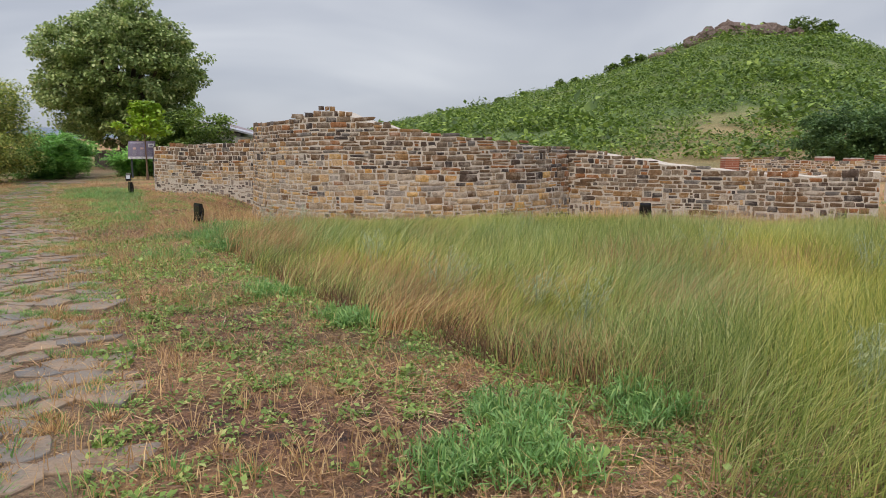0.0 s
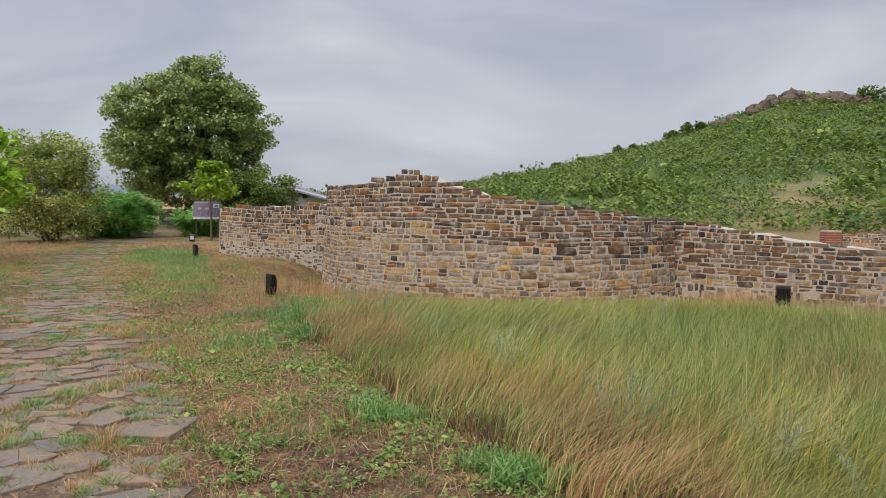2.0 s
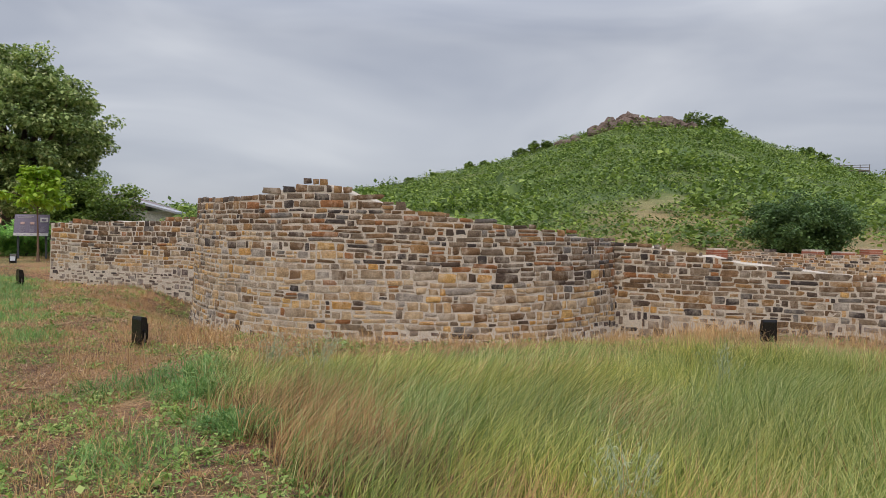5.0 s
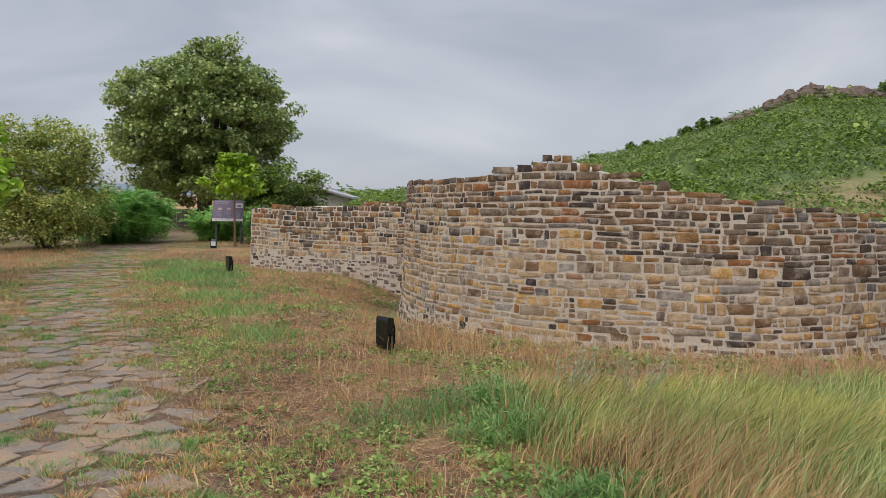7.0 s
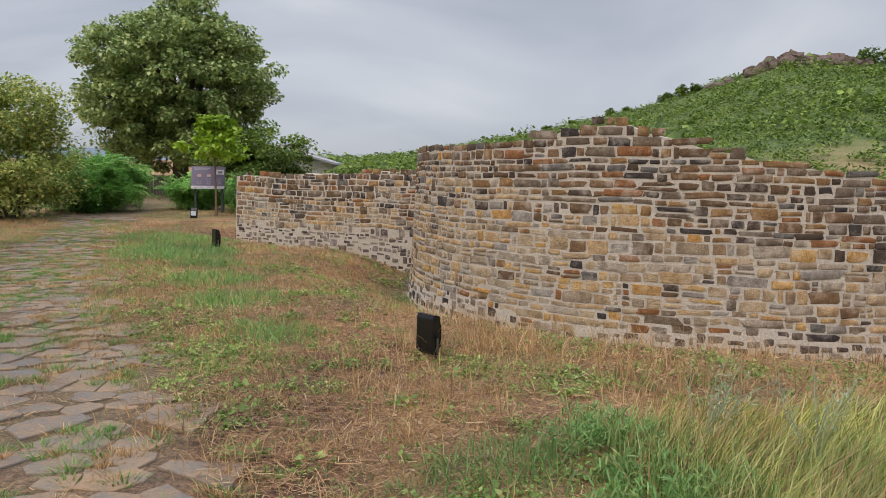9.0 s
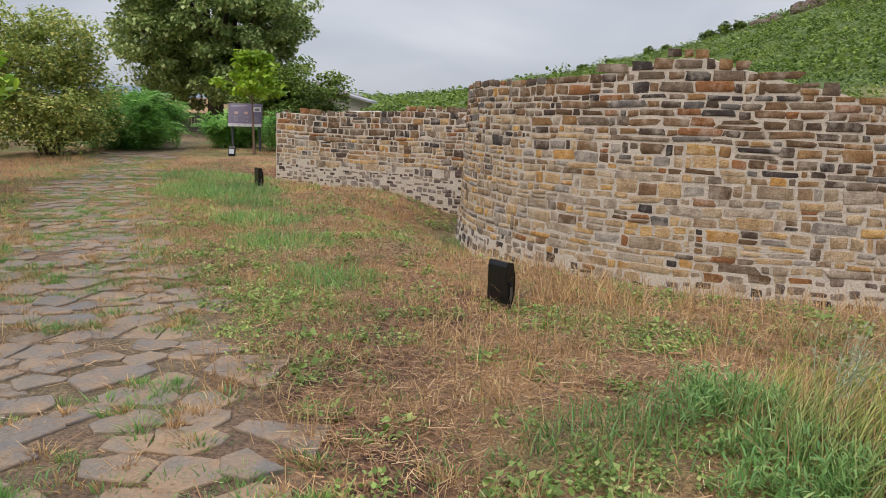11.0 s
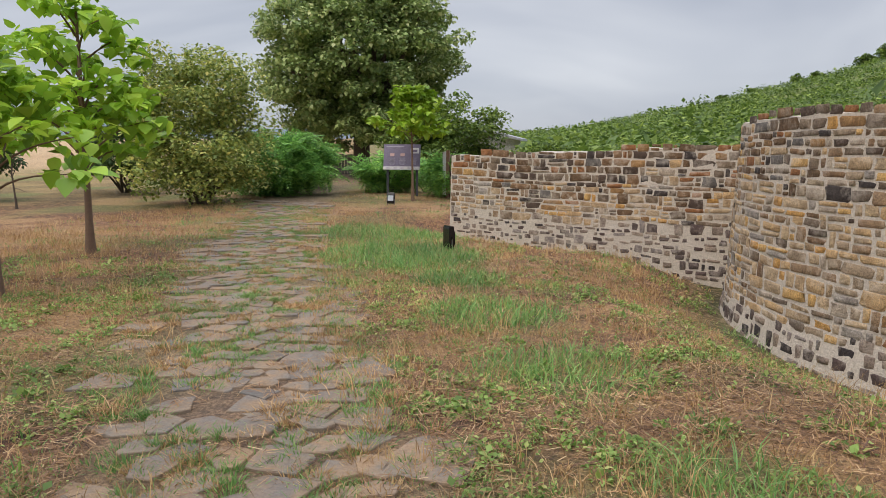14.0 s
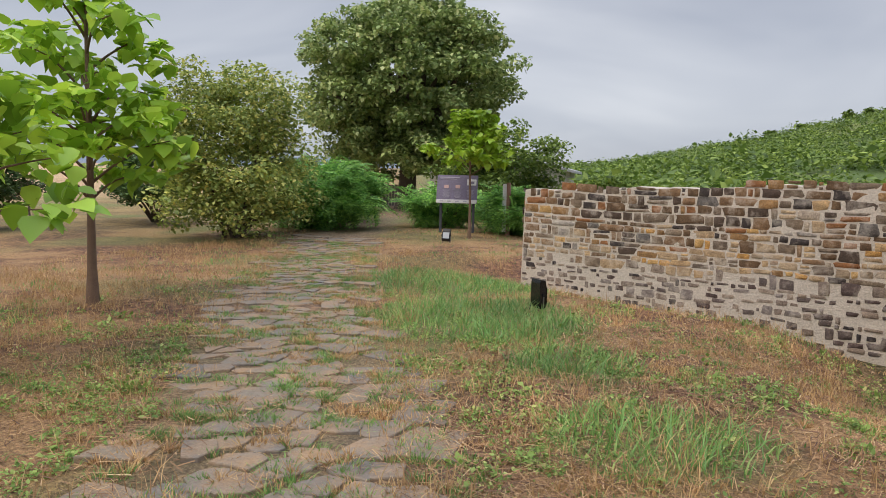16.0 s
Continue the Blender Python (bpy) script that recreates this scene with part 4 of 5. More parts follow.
# ---- lamps and sign ----
def floodlight(x, y, turn, scale=1.0, label="black box floodlight on a bent steel bracket in the grass", tip=0.0):
    """A black lamp housing on a U bracket and a ground spike."""
    lamp = tagged(base_empty("floodlight", x, y), label, "floodlight", "floodlights along the wall")
    lamp.rotation_euler = (0, 0, turn)
    lamp.scale = (scale,) * 3
    bm = bmesh.new()
    lean = Matrix.Rotation(tip, 4, 'X')
    prof = ((-0.10, 0.10), (0.075, 0.09), (0.10, 0.17), (0.10, 0.36), (0.07, 0.45), (-0.085, 0.46), (-0.11, 0.42), (-0.11, 0.13))
    sides = []
    for sx in (-0.116, 0.116):
        sides.append([bm.verts.new(lean @ Vector((sx, a * 0.45, b - 0.02))) for a, b in prof])
    bm.faces.new(sides[0][::-1])
    bm.faces.new(sides[1])
    n = len(prof)
    for i in range(n):
        j = (i + 1) % n
        bm.faces.new((sides[0][i], sides[0][j], sides[1][j], sides[1][i]))
    bmesh.ops.bevel(bm, geom=list(bm.edges), offset=0.004, segments=2, affect='EDGES')
    part("housing", bm, BLACK, lamp)
    part("rim", box(bmesh.new(), lean @ Vector((0, 0.047, 0.245)), (0.238, 0.016, 0.21), lean, 0.005), BLACK, lamp)
    part("lens", box(bmesh.new(), lean @ Vector((0, 0.056, 0.245)), (0.19, 0.006, 0.17), lean), GLASS_M, lamp, "clear glass lens")
    for sx in (-1, 1):
        v, f = tube(((sx * 0.126, 0, 0.25), (sx * 0.127, 0, 0.12), (sx * 0.115, 0, 0.05), (sx * 0.06, 0, 0.02), (0, 0, 0.02)), (0.011,) * 5, 6)
        part_mesh("bracket_arm", np_mesh("bracket_arm", v, f, RUST, True), lamp, "dull steel bracket")
        bm = bmesh.new()
        bmesh.ops.create_cone(bm, cap_ends=True, segments=10, radius1=0.022, radius2=0.018, depth=0.025, matrix=Matrix.Translation((sx * 0.128, 0, 0.25)) @ Matrix.Rotation(radians(90), 4, 'Y'))
        part("knob", bm, BLACK, lamp)
    v, f = tube(((0, 0, 0.04), (0, 0, -0.05)), (0.014, 0.008), 6)
    part_mesh("spike", np_mesh("spike", v, f, RUST), lamp)
    v, f = tube(((0, -0.1, 0.12), (0.05, -0.16, 0.05), (0.16, -0.15, 0.01), (0.3, -0.1, 0.02)), (0.007,) * 4, 6)
    part_mesh("cable", np_mesh("cable", v, f, BLACK), lamp)
    return lamp


floodlight(-4.70, 14.08, radians(-46), 0.92)
floodlight(-9.3, 22.0, radians(-52), 0.95)
floodlight(3.5, 14.15, radians(-5), 0.85, "black box floodlight standing before the low wall")
floodlight(-12.88, 30.2, radians(178), 0.85, "small black floodlight with a pale lens facing the path", 0.15)


def information_sign(x, y, turn):
    s = tagged(base_empty("information_sign", x, y), "purple information board with pictures and text on two dark posts", "sign")
    s.rotation_euler = (0, 0, turn)
    lean = Matrix.Rotation(radians(-14), 4, 'X')
    w, h, zc = 1.14, 0.80, 1.24
    at = Matrix.Translation((0, 0, zc)) @ lean

    def plate(name, cx, cz, sx, sz, mat, lift, parent, label=""):
        return part(name, box(bmesh.new(), at @ Vector((cx, -0.02 - lift, cz)), (sx, 0.008, sz), lean), mat, parent, label)
    board = part("board", box(bmesh.new(), at @ Vector((0, 0, 0)), (w, 0.03, h), lean, 0.004), PURPLE, s)
    plate("footer_strip", 0, -h / 2 + 0.055, w - 0.01, 0.10, PALEPRINT, 0.0, board, "pale strip")
    plate("title_bar", -0.22, 0.33, 0.55, 0.03, GREYPRINT, 0.0, board)
    plate("subtitle_bar", -0.25, 0.28, 0.45, 0.018, GREYPRINT, 0.0, board)
    for cx, mat in ((-0.30, PINKPRINT), (0.02, PINKPRINT)):
        plate("picture", cx, 0.07, 0.13, 0.09, mat, 0.0, board)
    plate("plan_drawing", 0.40, 0.20, 0.26, 0.17, PALEPRINT, 0.0, board)
    plate("plan_inset", 0.40, 0.19, 0.15, 0.07, PURPLE, 0.006, board)
    for cx in (-0.30, 0.02, 0.37):
        for i in range(9):
            plate("text_line", cx, -0.03 - i * 0.026, 0.2 - 0.03 * ((i * 7) % 3), 0.009, GREYPRINT, 0.0, board)
    for i in range(4):
        plate("footer_text", -0.42 + 0.22 * i, -h / 2 + 0.055, 0.1, 0.03, GREYPRINT, 0.005, board)
    for sx in (-0.46, 0.46):
        part("post", box(bmesh.new(), (sx, 0.06, 0.62), (0.07, 0.05, 1.4), None, 0.005), POSTPAINT, s)
        part("bracket", box(bmesh.new(), (sx, 0.035, 1.15), (0.05, 0.05, 0.1)), POSTPAINT, s)


information_sign(-13.42, 33.0, radians(6))


# ---- grass, weeds and litter ----
def blades(x, y, height, width, lean_x, lean_y, rng, mat, name, label, rings=((0.0, 1.0), (0.4, 0.85), (0.75, 0.55), (1.0, 0.08))):
    """Bent grass blades, three short lengths each."""
    n = len(x)
    z = ground_z(x, y) - 0.015
    a = rng.uniform(0, np.pi, n)
    side = np.stack([np.cos(a), np.sin(a), np.zeros(n)], -1)
    root = np.stack([x, y, z], -1)
    rows = []
    for t, w in rings:
        bend = t ** 1.9
        c = root + np.stack([lean_x * bend * height, lean_y * bend * height, height * (t - 0.22 * bend * np.hypot(lean_x, lean_y))], -1)
        half = side * (width * w * 0.5)[:, None]
        rows += [c - half, c + half]
    v = np.stack(rows, 1).reshape(-1, 3)
    q = np.array([(2 * i, 2 * i + 1, 2 * i + 3, 2 * i + 2) for i in range(len(rings) - 1)])
    f = (q[None] + (np.arange(n) * 2 * len(rings))[:, None, None]).reshape(-1, 4)
    ob = new(name, np_mesh(name, v, f, mat))
    return tagged(ob, label, "grass", kind="stuff")


WALK_A, WALK_B = np.array((0.0, 3.2)), np.array((-8.8, 17.5))
SHORT = ((0.0, 1.0), (0.55, 0.75), (1.0, 0.08))


def random_in(n, x0, x1, y0, y1, rng):
    return rng.uniform(x0, x1, n), rng.uniform(y0, y1, n)


def tall_meadow():
    rng = np.random.default_rng(91)
    x, y = random_in(270000, -3.6, 13, 1.0, 13.2, rng)
    edge = vnoise(x, y, 0.5, 61) * 0.7
    near = np.hypot(x + 1.5, y - 4)
    keep = in_meadow(x + edge, y + edge * 0.6) & (rng.random(len(x)) < np.clip(1.3 - near * 0.06, 0.4, 1)) & (rng.random(len(x)) < 0.55 + 0.6 * vnoise(x, y, 0.4, 69))
    x, y = x[keep], y[keep]
    n = len(x)
    tall = 0.30 + 0.24 * vnoise(x, y, 1.3, 62) + 0.10 * vnoise(x, y, 0.3, 63) + rng.normal(0, 0.05, n)
    wind = 2 * np.pi * vnoise(x, y, 2.2, 64)
    k = rng.uniform(0.25, 0.75, n)
    lx = 0.3 + k * np.cos(wind) * 0.6 + rng.normal(0, 0.34, n)
    ly = k * np.sin(wind) * 0.6 - 0.1 + rng.normal(0, 0.34, n)
    rim = ~in_meadow(x - 0.55, y - 0.1)
    tall *= (1 - 0.42 * smooth(10.2, 12.4, y)) * np.where(rim, 0.8, 1.0)
    dry = vnoise(x, y, 0.9, 65) * 0.55 + rng.random(n) * 0.45 + 0.15 * rim > 0.72
    w = rng.uniform(0.003, 0.006, n) * (1 + 0.06 * np.hypot(x + 1, y - 3))
    for mask, mat, label in ((~dry, GRASS_TALL, "tall pale green meadow grass bent by the wind"), (dry, GRASS_DRY, "dry straw-coloured grass among the meadow")):
        blades(x[mask], y[mask], np.clip(tall[mask], 0.12, 0.8), w[mask], lx[mask], ly[mask], rng, mat, "tall_grass", label, ((0.0, 1.0), (0.5, 0.8), (1.0, 0.08)))


tall_meadow()


def short_grass():
    rng = np.random.default_rng(92)
    x, y = random_in(640000, -18, 13, 1.5, 34, rng)
    near = np.hypot(x + 5, y - 9)
    pd = np.abs(path_dist(x, y))
    lush = lushness(x, y)
    patch = vnoise(x, y, 0.55, 71) * 0.55 + vnoise(x, y, 1.9, 72) * 0.45
    p = smooth(0.45, 0.66, patch) * 0.5 + 0.6 * lush + 0.1 
    p = p * np.clip(1.3 - near * 0.035, 0.35, 1) 
    keep = (rng.random(len(x)) < p) & (pd > 0.9) & (rng.random(len(x)) > 0.75 * ditch(x, y)) & clear_of_walls(x, y) & ~in_meadow(x, y)
    x, y, lush = x[keep], y[keep], lush[keep]
    n = len(x)
    h = rng.uniform(0.03, 0.09, n) + lush * rng.uniform(0.05, 0.16, n)
    dry = (vnoise(x, y, 0.5, 73) * 0.75 + rng.random(n) * 0.3 > 0.43) & (lush < 0.4)
    w = rng.uniform(0.005, 0.009, n) * (1 + 0.05 * np.hypot(x + 5, y - 8))
    for mask, mat, label in ((~dry, GRASS_GREEN, "patches of short fresh green grass"), (dry, GRASS_DRY, "short dry grass between the weeds")):
        m = int(mask.sum())
        blades(x[mask], y[mask], h[mask], w[mask], rng.normal(0, 0.6, m), rng.normal(0, 0.6, m), rng, mat, "short_grass", label, SHORT)


short_grass()


def dry_tussocks():
    """Upright straw stalks in loose bunches."""
    rng = np.random.default_rng(93)
    cx, cy = random_in(5600, -18, 8, 3, 28, rng)
    ok = clear_of_walls(cx, cy, 0.15) & ~in_meadow(cx, cy) & (np.abs(path_dist(cx, cy)) > 0.55)
    cx, cy = cx[ok], cy[ok]
    k = rng.integers(10, 42, len(cx))
    x = np.repeat(cx, k) + rng.normal(0, 0.10, k.sum())
    y = np.repeat(cy, k) + rng.normal(0, 0.10, k.sum())
    ok = clear_of_walls(x, y) & (ditch(x, y) < 0.5)
    x, y = x[ok], y[ok]
    n = len(x)
    tall = 1 + 0.7 * smooth(11, 12.5, y) * smooth(-6, -4.5, x)
    blades(x, y, rng.uniform(0.04, 0.2, n) * tall, rng.uniform(0.004, 0.007, n), rng.normal(0, 0.45, n), rng.normal(0, 0.45, n), rng, GRASS_DRY, "straw_tussocks", "bunches of dry straw stalks", SHORT)


dry_tussocks()


def litter():
    """Cut straw and brown chaff lying on the soil, thickest beside the walk."""
    rng = np.random.default_rng(94)
    x, y = random_in(700000, -15, 6, 2.2, 24, rng)
    near, _ = seg_dist(x, y, WALK_A, WALK_B)
    heap = np.clip(smooth(0.48, 0.66, vnoise(x, y, 0.8, 75)) * 0.9 + 0.6 * smooth(11.0, 12.5, y) * smooth(-6.5, -4.5, x), 0, 1)
    keep = (rng.random(len(x)) < (0.42 + heap) * np.clip(1.05 - near * 0.17, 0.06, 1)) & clear_of_walls(x, y, 0.2) & ~in_meadow(x - 0.3, y) & ((np.abs(path_dist(x, y)) > 0.85) | (rng.random(len(x)) < 0.3 * smooth(0.45, 0.6, vnoise(x, y, 0.3, 79))))
    x, y, near, heap = x[keep], y[keep], near[keep], heap[keep]
    n = len(x)
    a = rng.uniform(0, 2 * np.pi, n) * 0.6 + 2 * np.pi * vnoise(x, y, 0.5, 76)
    half = rng.uniform(0.012, 0.07, n)
    wide = rng.uniform(0.001, 0.0023, n) * (1 + 0.12 * near)
    z = ground_z(x, y) + rng.uniform(0.004, 0.03, n) + heap * rng.uniform(0, 0.03, n)
    d = np.stack([np.cos(a), np.sin(a), rng.normal(0, 0.18, n)], -1) * half[:, None]
    s = np.stack([-np.sin(a), np.cos(a), rng.normal(0, 0.3, n)], -1) * wide[:, None]
    c = np.stack([x, y, z], -1)
    v = np.stack([c - d - s, c + d - s, c + d + s, c - d + s], 1).reshape(-1, 3)
    f = (np.arange(4)[None] + (np.arange(n) * 4)[:, None])
    tagged(new("straw_litter", np_mesh("straw_litter", v, f, STRAW)), "cut dry straw and brown litter on the soil", "straw", kind="stuff")


litter()


def weeds():
    """Low leafy rosettes and small branching weeds, in loose colonies."""
    rng = np.random.default_rng(95)
    cx, cy = random_in(62000, -15, 3, 2.2, 24, rng)
    near, _ = seg_dist(cx, cy, WALK_A, WALK_B)
    patch = vnoise(cx, cy, 0.28, 77) * 0.6 + vnoise(cx, cy, 1.3, 78) * 0.4
    dens = smooth(0.46, 0.62, patch) + 0.05 + 0.22 * smooth(0.75, 1.2, path_dist(cx, cy)) * smooth(13.0, 10.0, cy)
    keep = (rng.random(len(cx)) < np.clip(dens, 0, 1) * np.clip(1.15 - near * 0.14, 0.06, 1)) & clear_of_walls(cx, cy, 0.1) & ~in_meadow(cx - 0.25, cy) & (np.abs(path_dist(cx, cy)) > 0.85)
    cx, cy = cx[keep], cy[keep]
    k = rng.integers(8, 26, len(cx))
    big = rng.random(len(cx)) < 0.14
    size = np.repeat(rng.uniform(0.015, 0.031, len(cx)) * np.where(big, 1.7, 1.0), k)
    spread_r = np.repeat(rng.uniform(0.03, 0.09, len(cx)) * np.where(big, 1.5, 1.0), k)
    n = int(k.sum())
    a, d = rng.uniform(0, 2 * np.pi, n), np.sqrt(rng.random(n)) * spread_r
    x, y = np.repeat(cx, k) + d * np.cos(a), np.repeat(cy, k) + d * np.sin(a)
    z = ground_z(x, y) + rng.uniform(0.008, 0.085, n) * (1.1 - d / (spread_r + 1e-6))
    v, f = scatter_leaves(np.stack([x, y, z], -1), size, rng, "kite", -0.25, 0.55)
    tagged(new("low_weeds", np_mesh("low_weeds", v, f, LEAF_WEED)), "low leafy green weeds scattered over the soil", "weeds", kind="stuff")


weeds()


def tufts():
    """Small tufts of grass in the joints of the path and over the soil."""
    rng = np.random.default_rng(96)
    cy = rng.uniform(2.2, 29, 3100)
    across = rng.uniform(-1.1, 1.1, len(cy))
    cx = np.interp(cy, PATH_Y, PATH_X) + across
    sx, sy = random_in(2600, -13, 3, 3, 22, rng)
    far, _ = seg_dist(sx, sy, WALK_A, WALK_B)
    cx, cy = np.concatenate([cx, sx[far < 4.5]]), np.concatenate([cy, sy[far < 4.5]])
    ok = (vnoise(cx, cy, 0.32, 85) * 0.65 + vnoise(cx, cy, 1.7, 86) * 0.35 > 0.43) & ~in_meadow(cx, cy) & clear_of_walls(cx, cy, 0.2)
    cx, cy = cx[ok], cy[ok]
    k = rng.integers(24, 90, len(cx))
    rad = np.repeat(rng.uniform(0.02, 0.07, len(cx)), k)
    dry = np.repeat(rng.random(len(cx)) < 0.42, k)
    n = int(k.sum())
    dx, dy = rng.normal(0, 1, n), rng.normal(0, 1, n)
    x, y = np.repeat(cx, k) + dx * rad, np.repeat(cy, k) + dy * rad * 0.8
    h = rng.uniform(0.03, 0.075, n)
    w = rng.uniform(0.006, 0.010, n)
    for mask, mat, label in ((~dry, GRASS_GREEN, "small green tufts in the joints of the path"), (dry, GRASS_DRY, "small dry tufts in the joints of the path")):
        blades(x[mask], y[mask], h[mask], w[mask], dx[mask] * 0.5, dy[mask] * 0.5, rng, mat, "joint_tufts", label, SHORT)


tufts()


def meadow_edge():
    """Dead brown stalks and thatch along the foot of the tall grass."""
    rng = np.random.default_rng(98)
    x, y = random_in(190000, -4, 2.2, 3, 13.4, rng)
    keep = in_meadow(x + 0.22, y + 0.1) & ~in_meadow(x - 0.42, y - 0.12) & (rng.random(len(x)) < smooth(0.3, 0.6, vnoise(x, y, 0.35, 87)))
    x, y = x[keep], y[keep]
    n = len(x)
    blades(x, y, rng.uniform(0.05, 0.3, n) * (0.6 + 0.7 * vnoise(x, y, 0.4, 88)), rng.uniform(0.003, 0.006, n), rng.normal(-0.1, 0.5, n), rng.normal(-0.05, 0.5, n), rng, GRASS_BROWN, "dead_stalks", "dead brown stalks along the edge of the meadow", SHORT)


meadow_edge()


def wormwood(x, y, height, seed):
    """A silvery plant: thin upright stems with small leaves."""
    rng = np.random.default_rng(seed)
    plant = tagged(base_empty("wormwood_plant", x, y), "silvery green wormwood plant among the tall grass", "weed", "wormwood plants")
    pts = []
    for i in range(9):
        tip = np.array((rng.normal(0, 0.16), rng.normal(0, 0.16), height * rng.uniform(0.7, 1.0)))
        lv, lf = limb((rng.normal(0, 0.03), rng.normal(0, 0.03), 0), tip, 0.004, 0.0015, rng, 4, 0.05, 5)
        part_mesh("stem", np_mesh("stem", lv, lf, LEAF_SILVER), plant)
        t = rng.uniform(0.3, 1.0, (60, 1))
        pts.append(tip * t + rng.normal(0, 0.028, (60, 3)))
    v, f = scatter_leaves(np.concatenate(pts), np.full(540, 0.032), rng, "sliver", -0.4, 0.3)
    part_mesh("leaves", np_mesh("leaves", v, f, LEAF_SILVER), plant)


for k, (x, y, h) in enumerate(((1.95, 4.35, 0.5), (0.75, 5.75, 0.55), (-0.2, 6.95, 0.55), (2.4, 8.0, 0.62), (0.9, 10.6, 0.6), (-3.0, 12.1, 0.5), (-2.5, 11.9, 0.5), (-0.9, 8.2, 0.55), (3.6, 7.2, 0.6), (0.5, 6.4, 0.5))):
    wormwood(x, y, h, 230 + k)


def feathery_clump(x, y, radius, height, seed, label):
    rng = np.random.default_rng(seed)
    n = 2200
    tx, ty, th = rng.normal(0, radius * 0.55, 22), rng.normal(0, radius * 0.55, 22), rng.uniform(0.35, 1.0, 22) * height
    i = rng.integers(0, 22, n)
    hx, hy = x + tx[i] + rng.normal(0, 0.045, n), y + ty[i] + rng.normal(0, 0.045, n)
    hz = ground_z(hx, hy) + rng.random(n) * th[i]
    v, f = scatter_leaves(np.stack([hx, hy, hz], -1), np.full(n, 0.055), rng, "sliver", -0.7, 0.3)
    ob = new("weed_clump", np_mesh("weed_clump", v, f, GRASS_GREEN))
    tagged(ob, label, "weed", "larger weed clumps")


for k, (x, y, r, h) in enumerate(((0.2, 3.75, 0.24, 0.14), (0.78, 4.2, 0.17, 0.16), (0.1, 4.2, 0.2, 0.1), (-0.15, 3.6, 0.15, 0.08), (-3.45, 11.3, 0.32, 0.2), (-3.05, 10.2, 0.22, 0.16), (-3.6, 12.0, 0.3, 0.2), (-0.9, 6.2, 0.2, 0.1), (-1.8, 7.3, 0.2, 0.1))):
    feathery_clump(x, y, r, h, 200 + k, "bright green feathery weed clump")


# ---- flagstones of the path ----
def clip_cell(poly, mx, my, nx, ny):
    """The part of a polygon on the near side of a line through (mx, my)."""
    out = []
    for (ax, ay), (bx, by) in zip(poly, poly[1:] + poly[:1]):
        da, db = (ax - mx) * nx + (ay - my) * ny, (bx - mx) * nx + (by - my) * ny
        if da <= 0:
            out.append((ax, ay))
        if (da < 0) != (db < 0) and da != db:
            k = da / (da - db)
            out.append((ax + (bx - ax) * k, ay + (by - ay) * k))
    return out


def slab_arrays(poly, rng):
    """A thin flagstone with a chipped upper edge, round its own middle, as vertices and faces."""
    p = []
    for (ax, ay), (bx, by) in zip(poly, poly[1:] + poly[:1]):
        p.append((ax, ay))
        if math.hypot(bx - ax, by - ay) > 0.14:
            k = rng.uniform(0.35, 0.65)
            p.append((ax + (bx - ax) * k + rng.normal(0, 0.009), ay + (by - ay) * k + rng.normal(0, 0.009)))
    p = np.array(p)
    n = len(p)
    tilt = p @ rng.normal(0, 0.018, 2)
    rings = [np.c_[p, np.full(n, -0.03)], np.c_[p, 0.012 + tilt], np.c_[p * 0.965, 0.018 + tilt], [[0, 0, 0.019]]]
    v = np.concatenate(rings)
    f = [(r * n + i, r * n + (i + 1) % n, (r + 1) * n + (i + 1) % n, (r + 1) * n + i) for r in range(2) for i in range(n)]
    f += [(2 * n + i, 2 * n + (i + 1) % n, 3 * n, 3 * n) for i in range(n)]
    return v, [t[:3] if t[2] == t[3] else t for t in f]


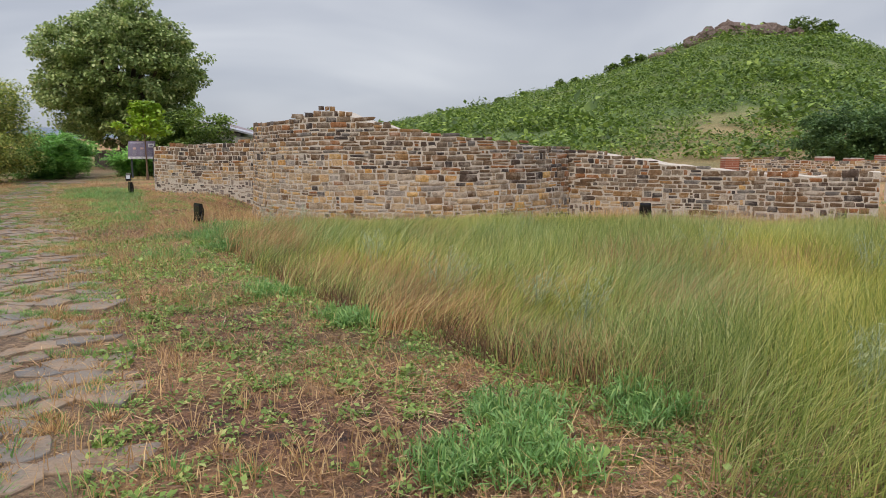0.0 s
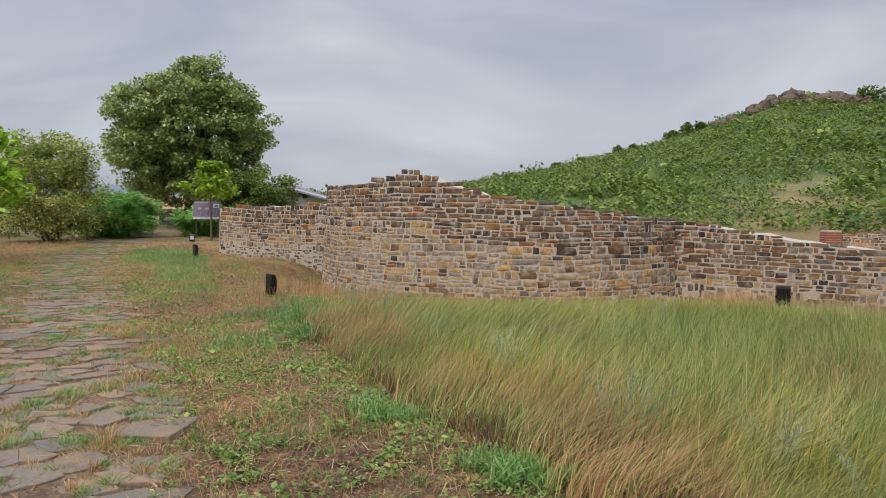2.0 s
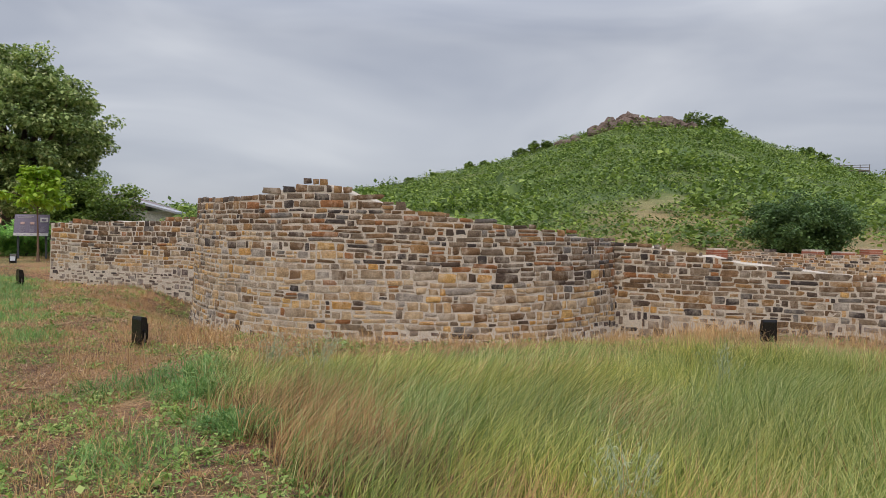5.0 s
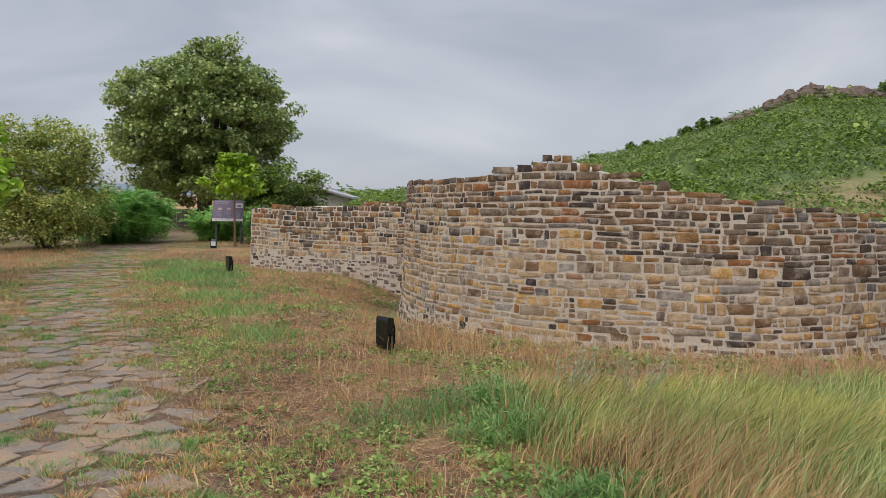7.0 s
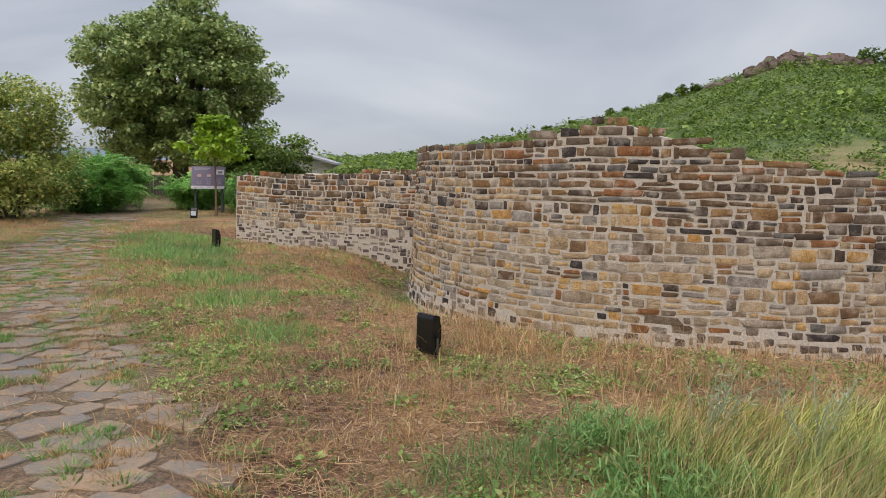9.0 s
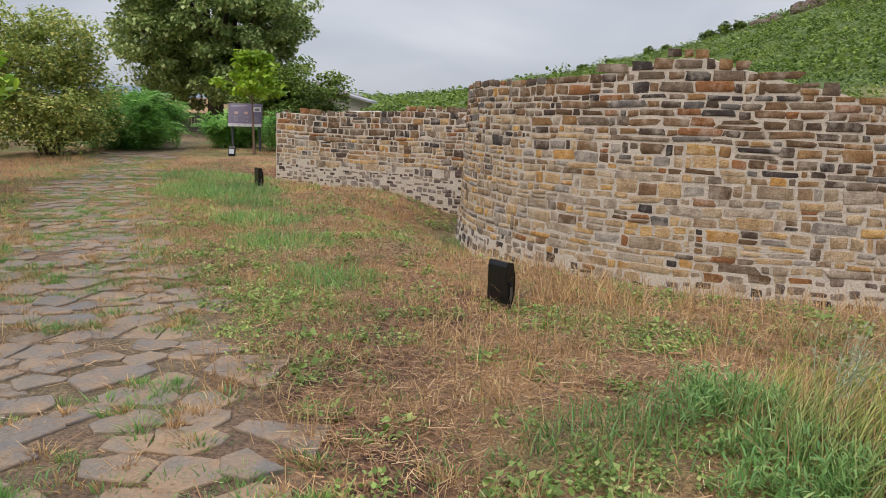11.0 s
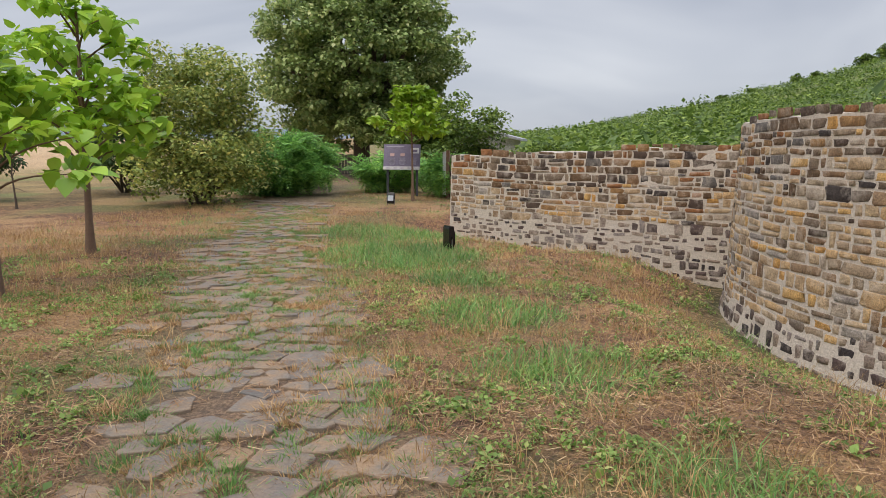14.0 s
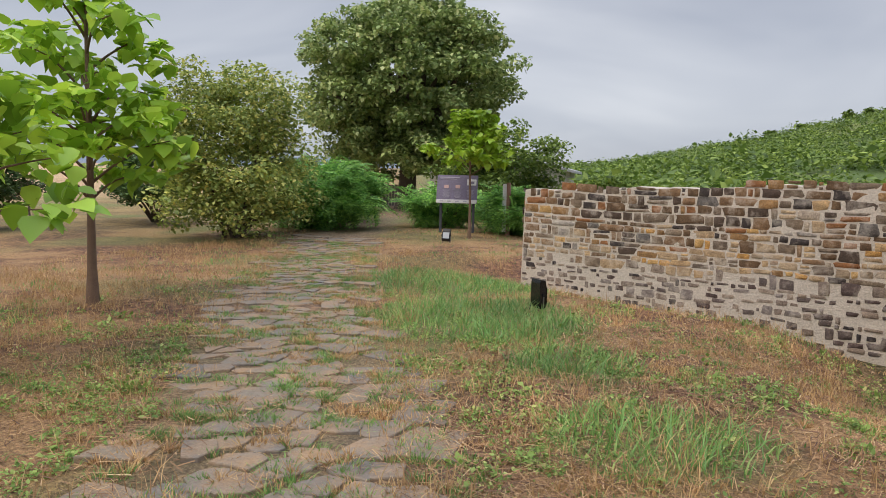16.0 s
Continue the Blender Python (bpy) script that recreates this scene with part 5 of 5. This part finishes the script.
def flagstones():
    """Irregular slabs fitted close together, some missing and grown over."""
    rng = np.random.default_rng(97)
    holder = tagged(new("pavement"), "old flagstone path with weeds in its joints", "path", kind="structure")
    seeds = []
    for _ in range(9000):
        y, off = rng.uniform(0.4, 30), rng.uniform(-0.95, 0.95)
        r = 0.11 + 0.17 * rng.random() ** 2
        if all((y - a) ** 2 + (off - b) ** 2 > (0.5 * (r + c)) ** 2 * 1.7 for a, b, c in seeds if abs(y - a) < 0.6):
            seeds.append((y, off, r))
    count, rest_v, rest_f, base = 0, [], [], 0
    for i, (y, off, r) in enumerate(seeds):
        poly = [(-0.55, -0.55), (0.55, -0.55), (0.55, 0.55), (-0.55, 0.55)]
        for j, (a, b, c) in enumerate(seeds):
            dx, dy = b - off, a - y
            d = math.hypot(dx, dy)
            if j != i and d < 1.2:
                k = 0.5 + 0.25 * (r - c) / (r + c)
                back = d * k - rng.uniform(0.008, 0.02)
                poly = clip_cell(poly, dx / d * back, dy / d * back, dx / d, dy / d)
                if len(poly) < 3:
                    break
        ragged = abs(off) > 0.7 and rng.random() < 0.45
        if len(poly) < 3 or ragged or rng.random() < 0.08:
            continue
        poly = [(max(-0.27, min(0.27, px)), max(-0.27, min(0.27, py))) for px, py in poly]
        x = float(np.interp(y, PATH_Y, PATH_X)) + off
        v, f = slab_arrays(poly, rng)
        at = (x, y, float(ground_z(x, y)) - 0.003 + rng.uniform(-0.009, 0.006))
        if 2.5 < y < 16.5 and count < 300:
            count += 1
            me = bpy.data.meshes.new("flagstone")
            me.from_pydata(v.tolist(), [], f)
            me.materials.append(SLATE)
            ob = new("flagstone", me)
            ob.parent = holder
            ob.location = at
        else:
            rest_v += (v + np.array(at)).tolist()
            rest_f += [tuple(q + base for q in t) for t in f]
            base += len(v)
    me = bpy.data.meshes.new("flagstones_beyond")
    me.from_pydata(rest_v, [], rest_f)
    me.materials.append(SLATE_MASS)
    ob = part_mesh("flagstones_beyond", me, holder)
    tagged(ob, kind="stuff")


flagstones()

# ---- stones of the walls ----
def tower_dark(u):
    """How weathered the stones are round the tower."""
    return float(np.interp(math.degrees(TH0 + u / TR), (-128, -60, -30, 56), (0.4, 0.6, 1.1, 1.35)))



set_stones(tower, lay_courses(TLEN, -0.75, tower_top, -0.25, np.random.default_rng(1), tower_dark), tower_place, lambda u, z: TLEN * 0.42 < u < TLEN * 0.66)
set_stones(wall_1, lay_courses(W1L, -0.85, w1_top, 0.28, np.random.default_rng(2), lambda u: 0.95, 0.2), w1_place, lambda u, z: 0.3 < u < 4.6)
set_stones(wall_1, lay_courses(ENDL, -0.85, lambda u: 1.52, 0.1, np.random.default_rng(12), lambda u: 0.7), end_place, lambda u, z: False)
set_stones(wall_2, lay_courses(W3L, -0.8, w3_top, 0.0, np.random.default_rng(3), lambda u: 1.45), w3_place, lambda u, z: 0.6 < u < 4.4)
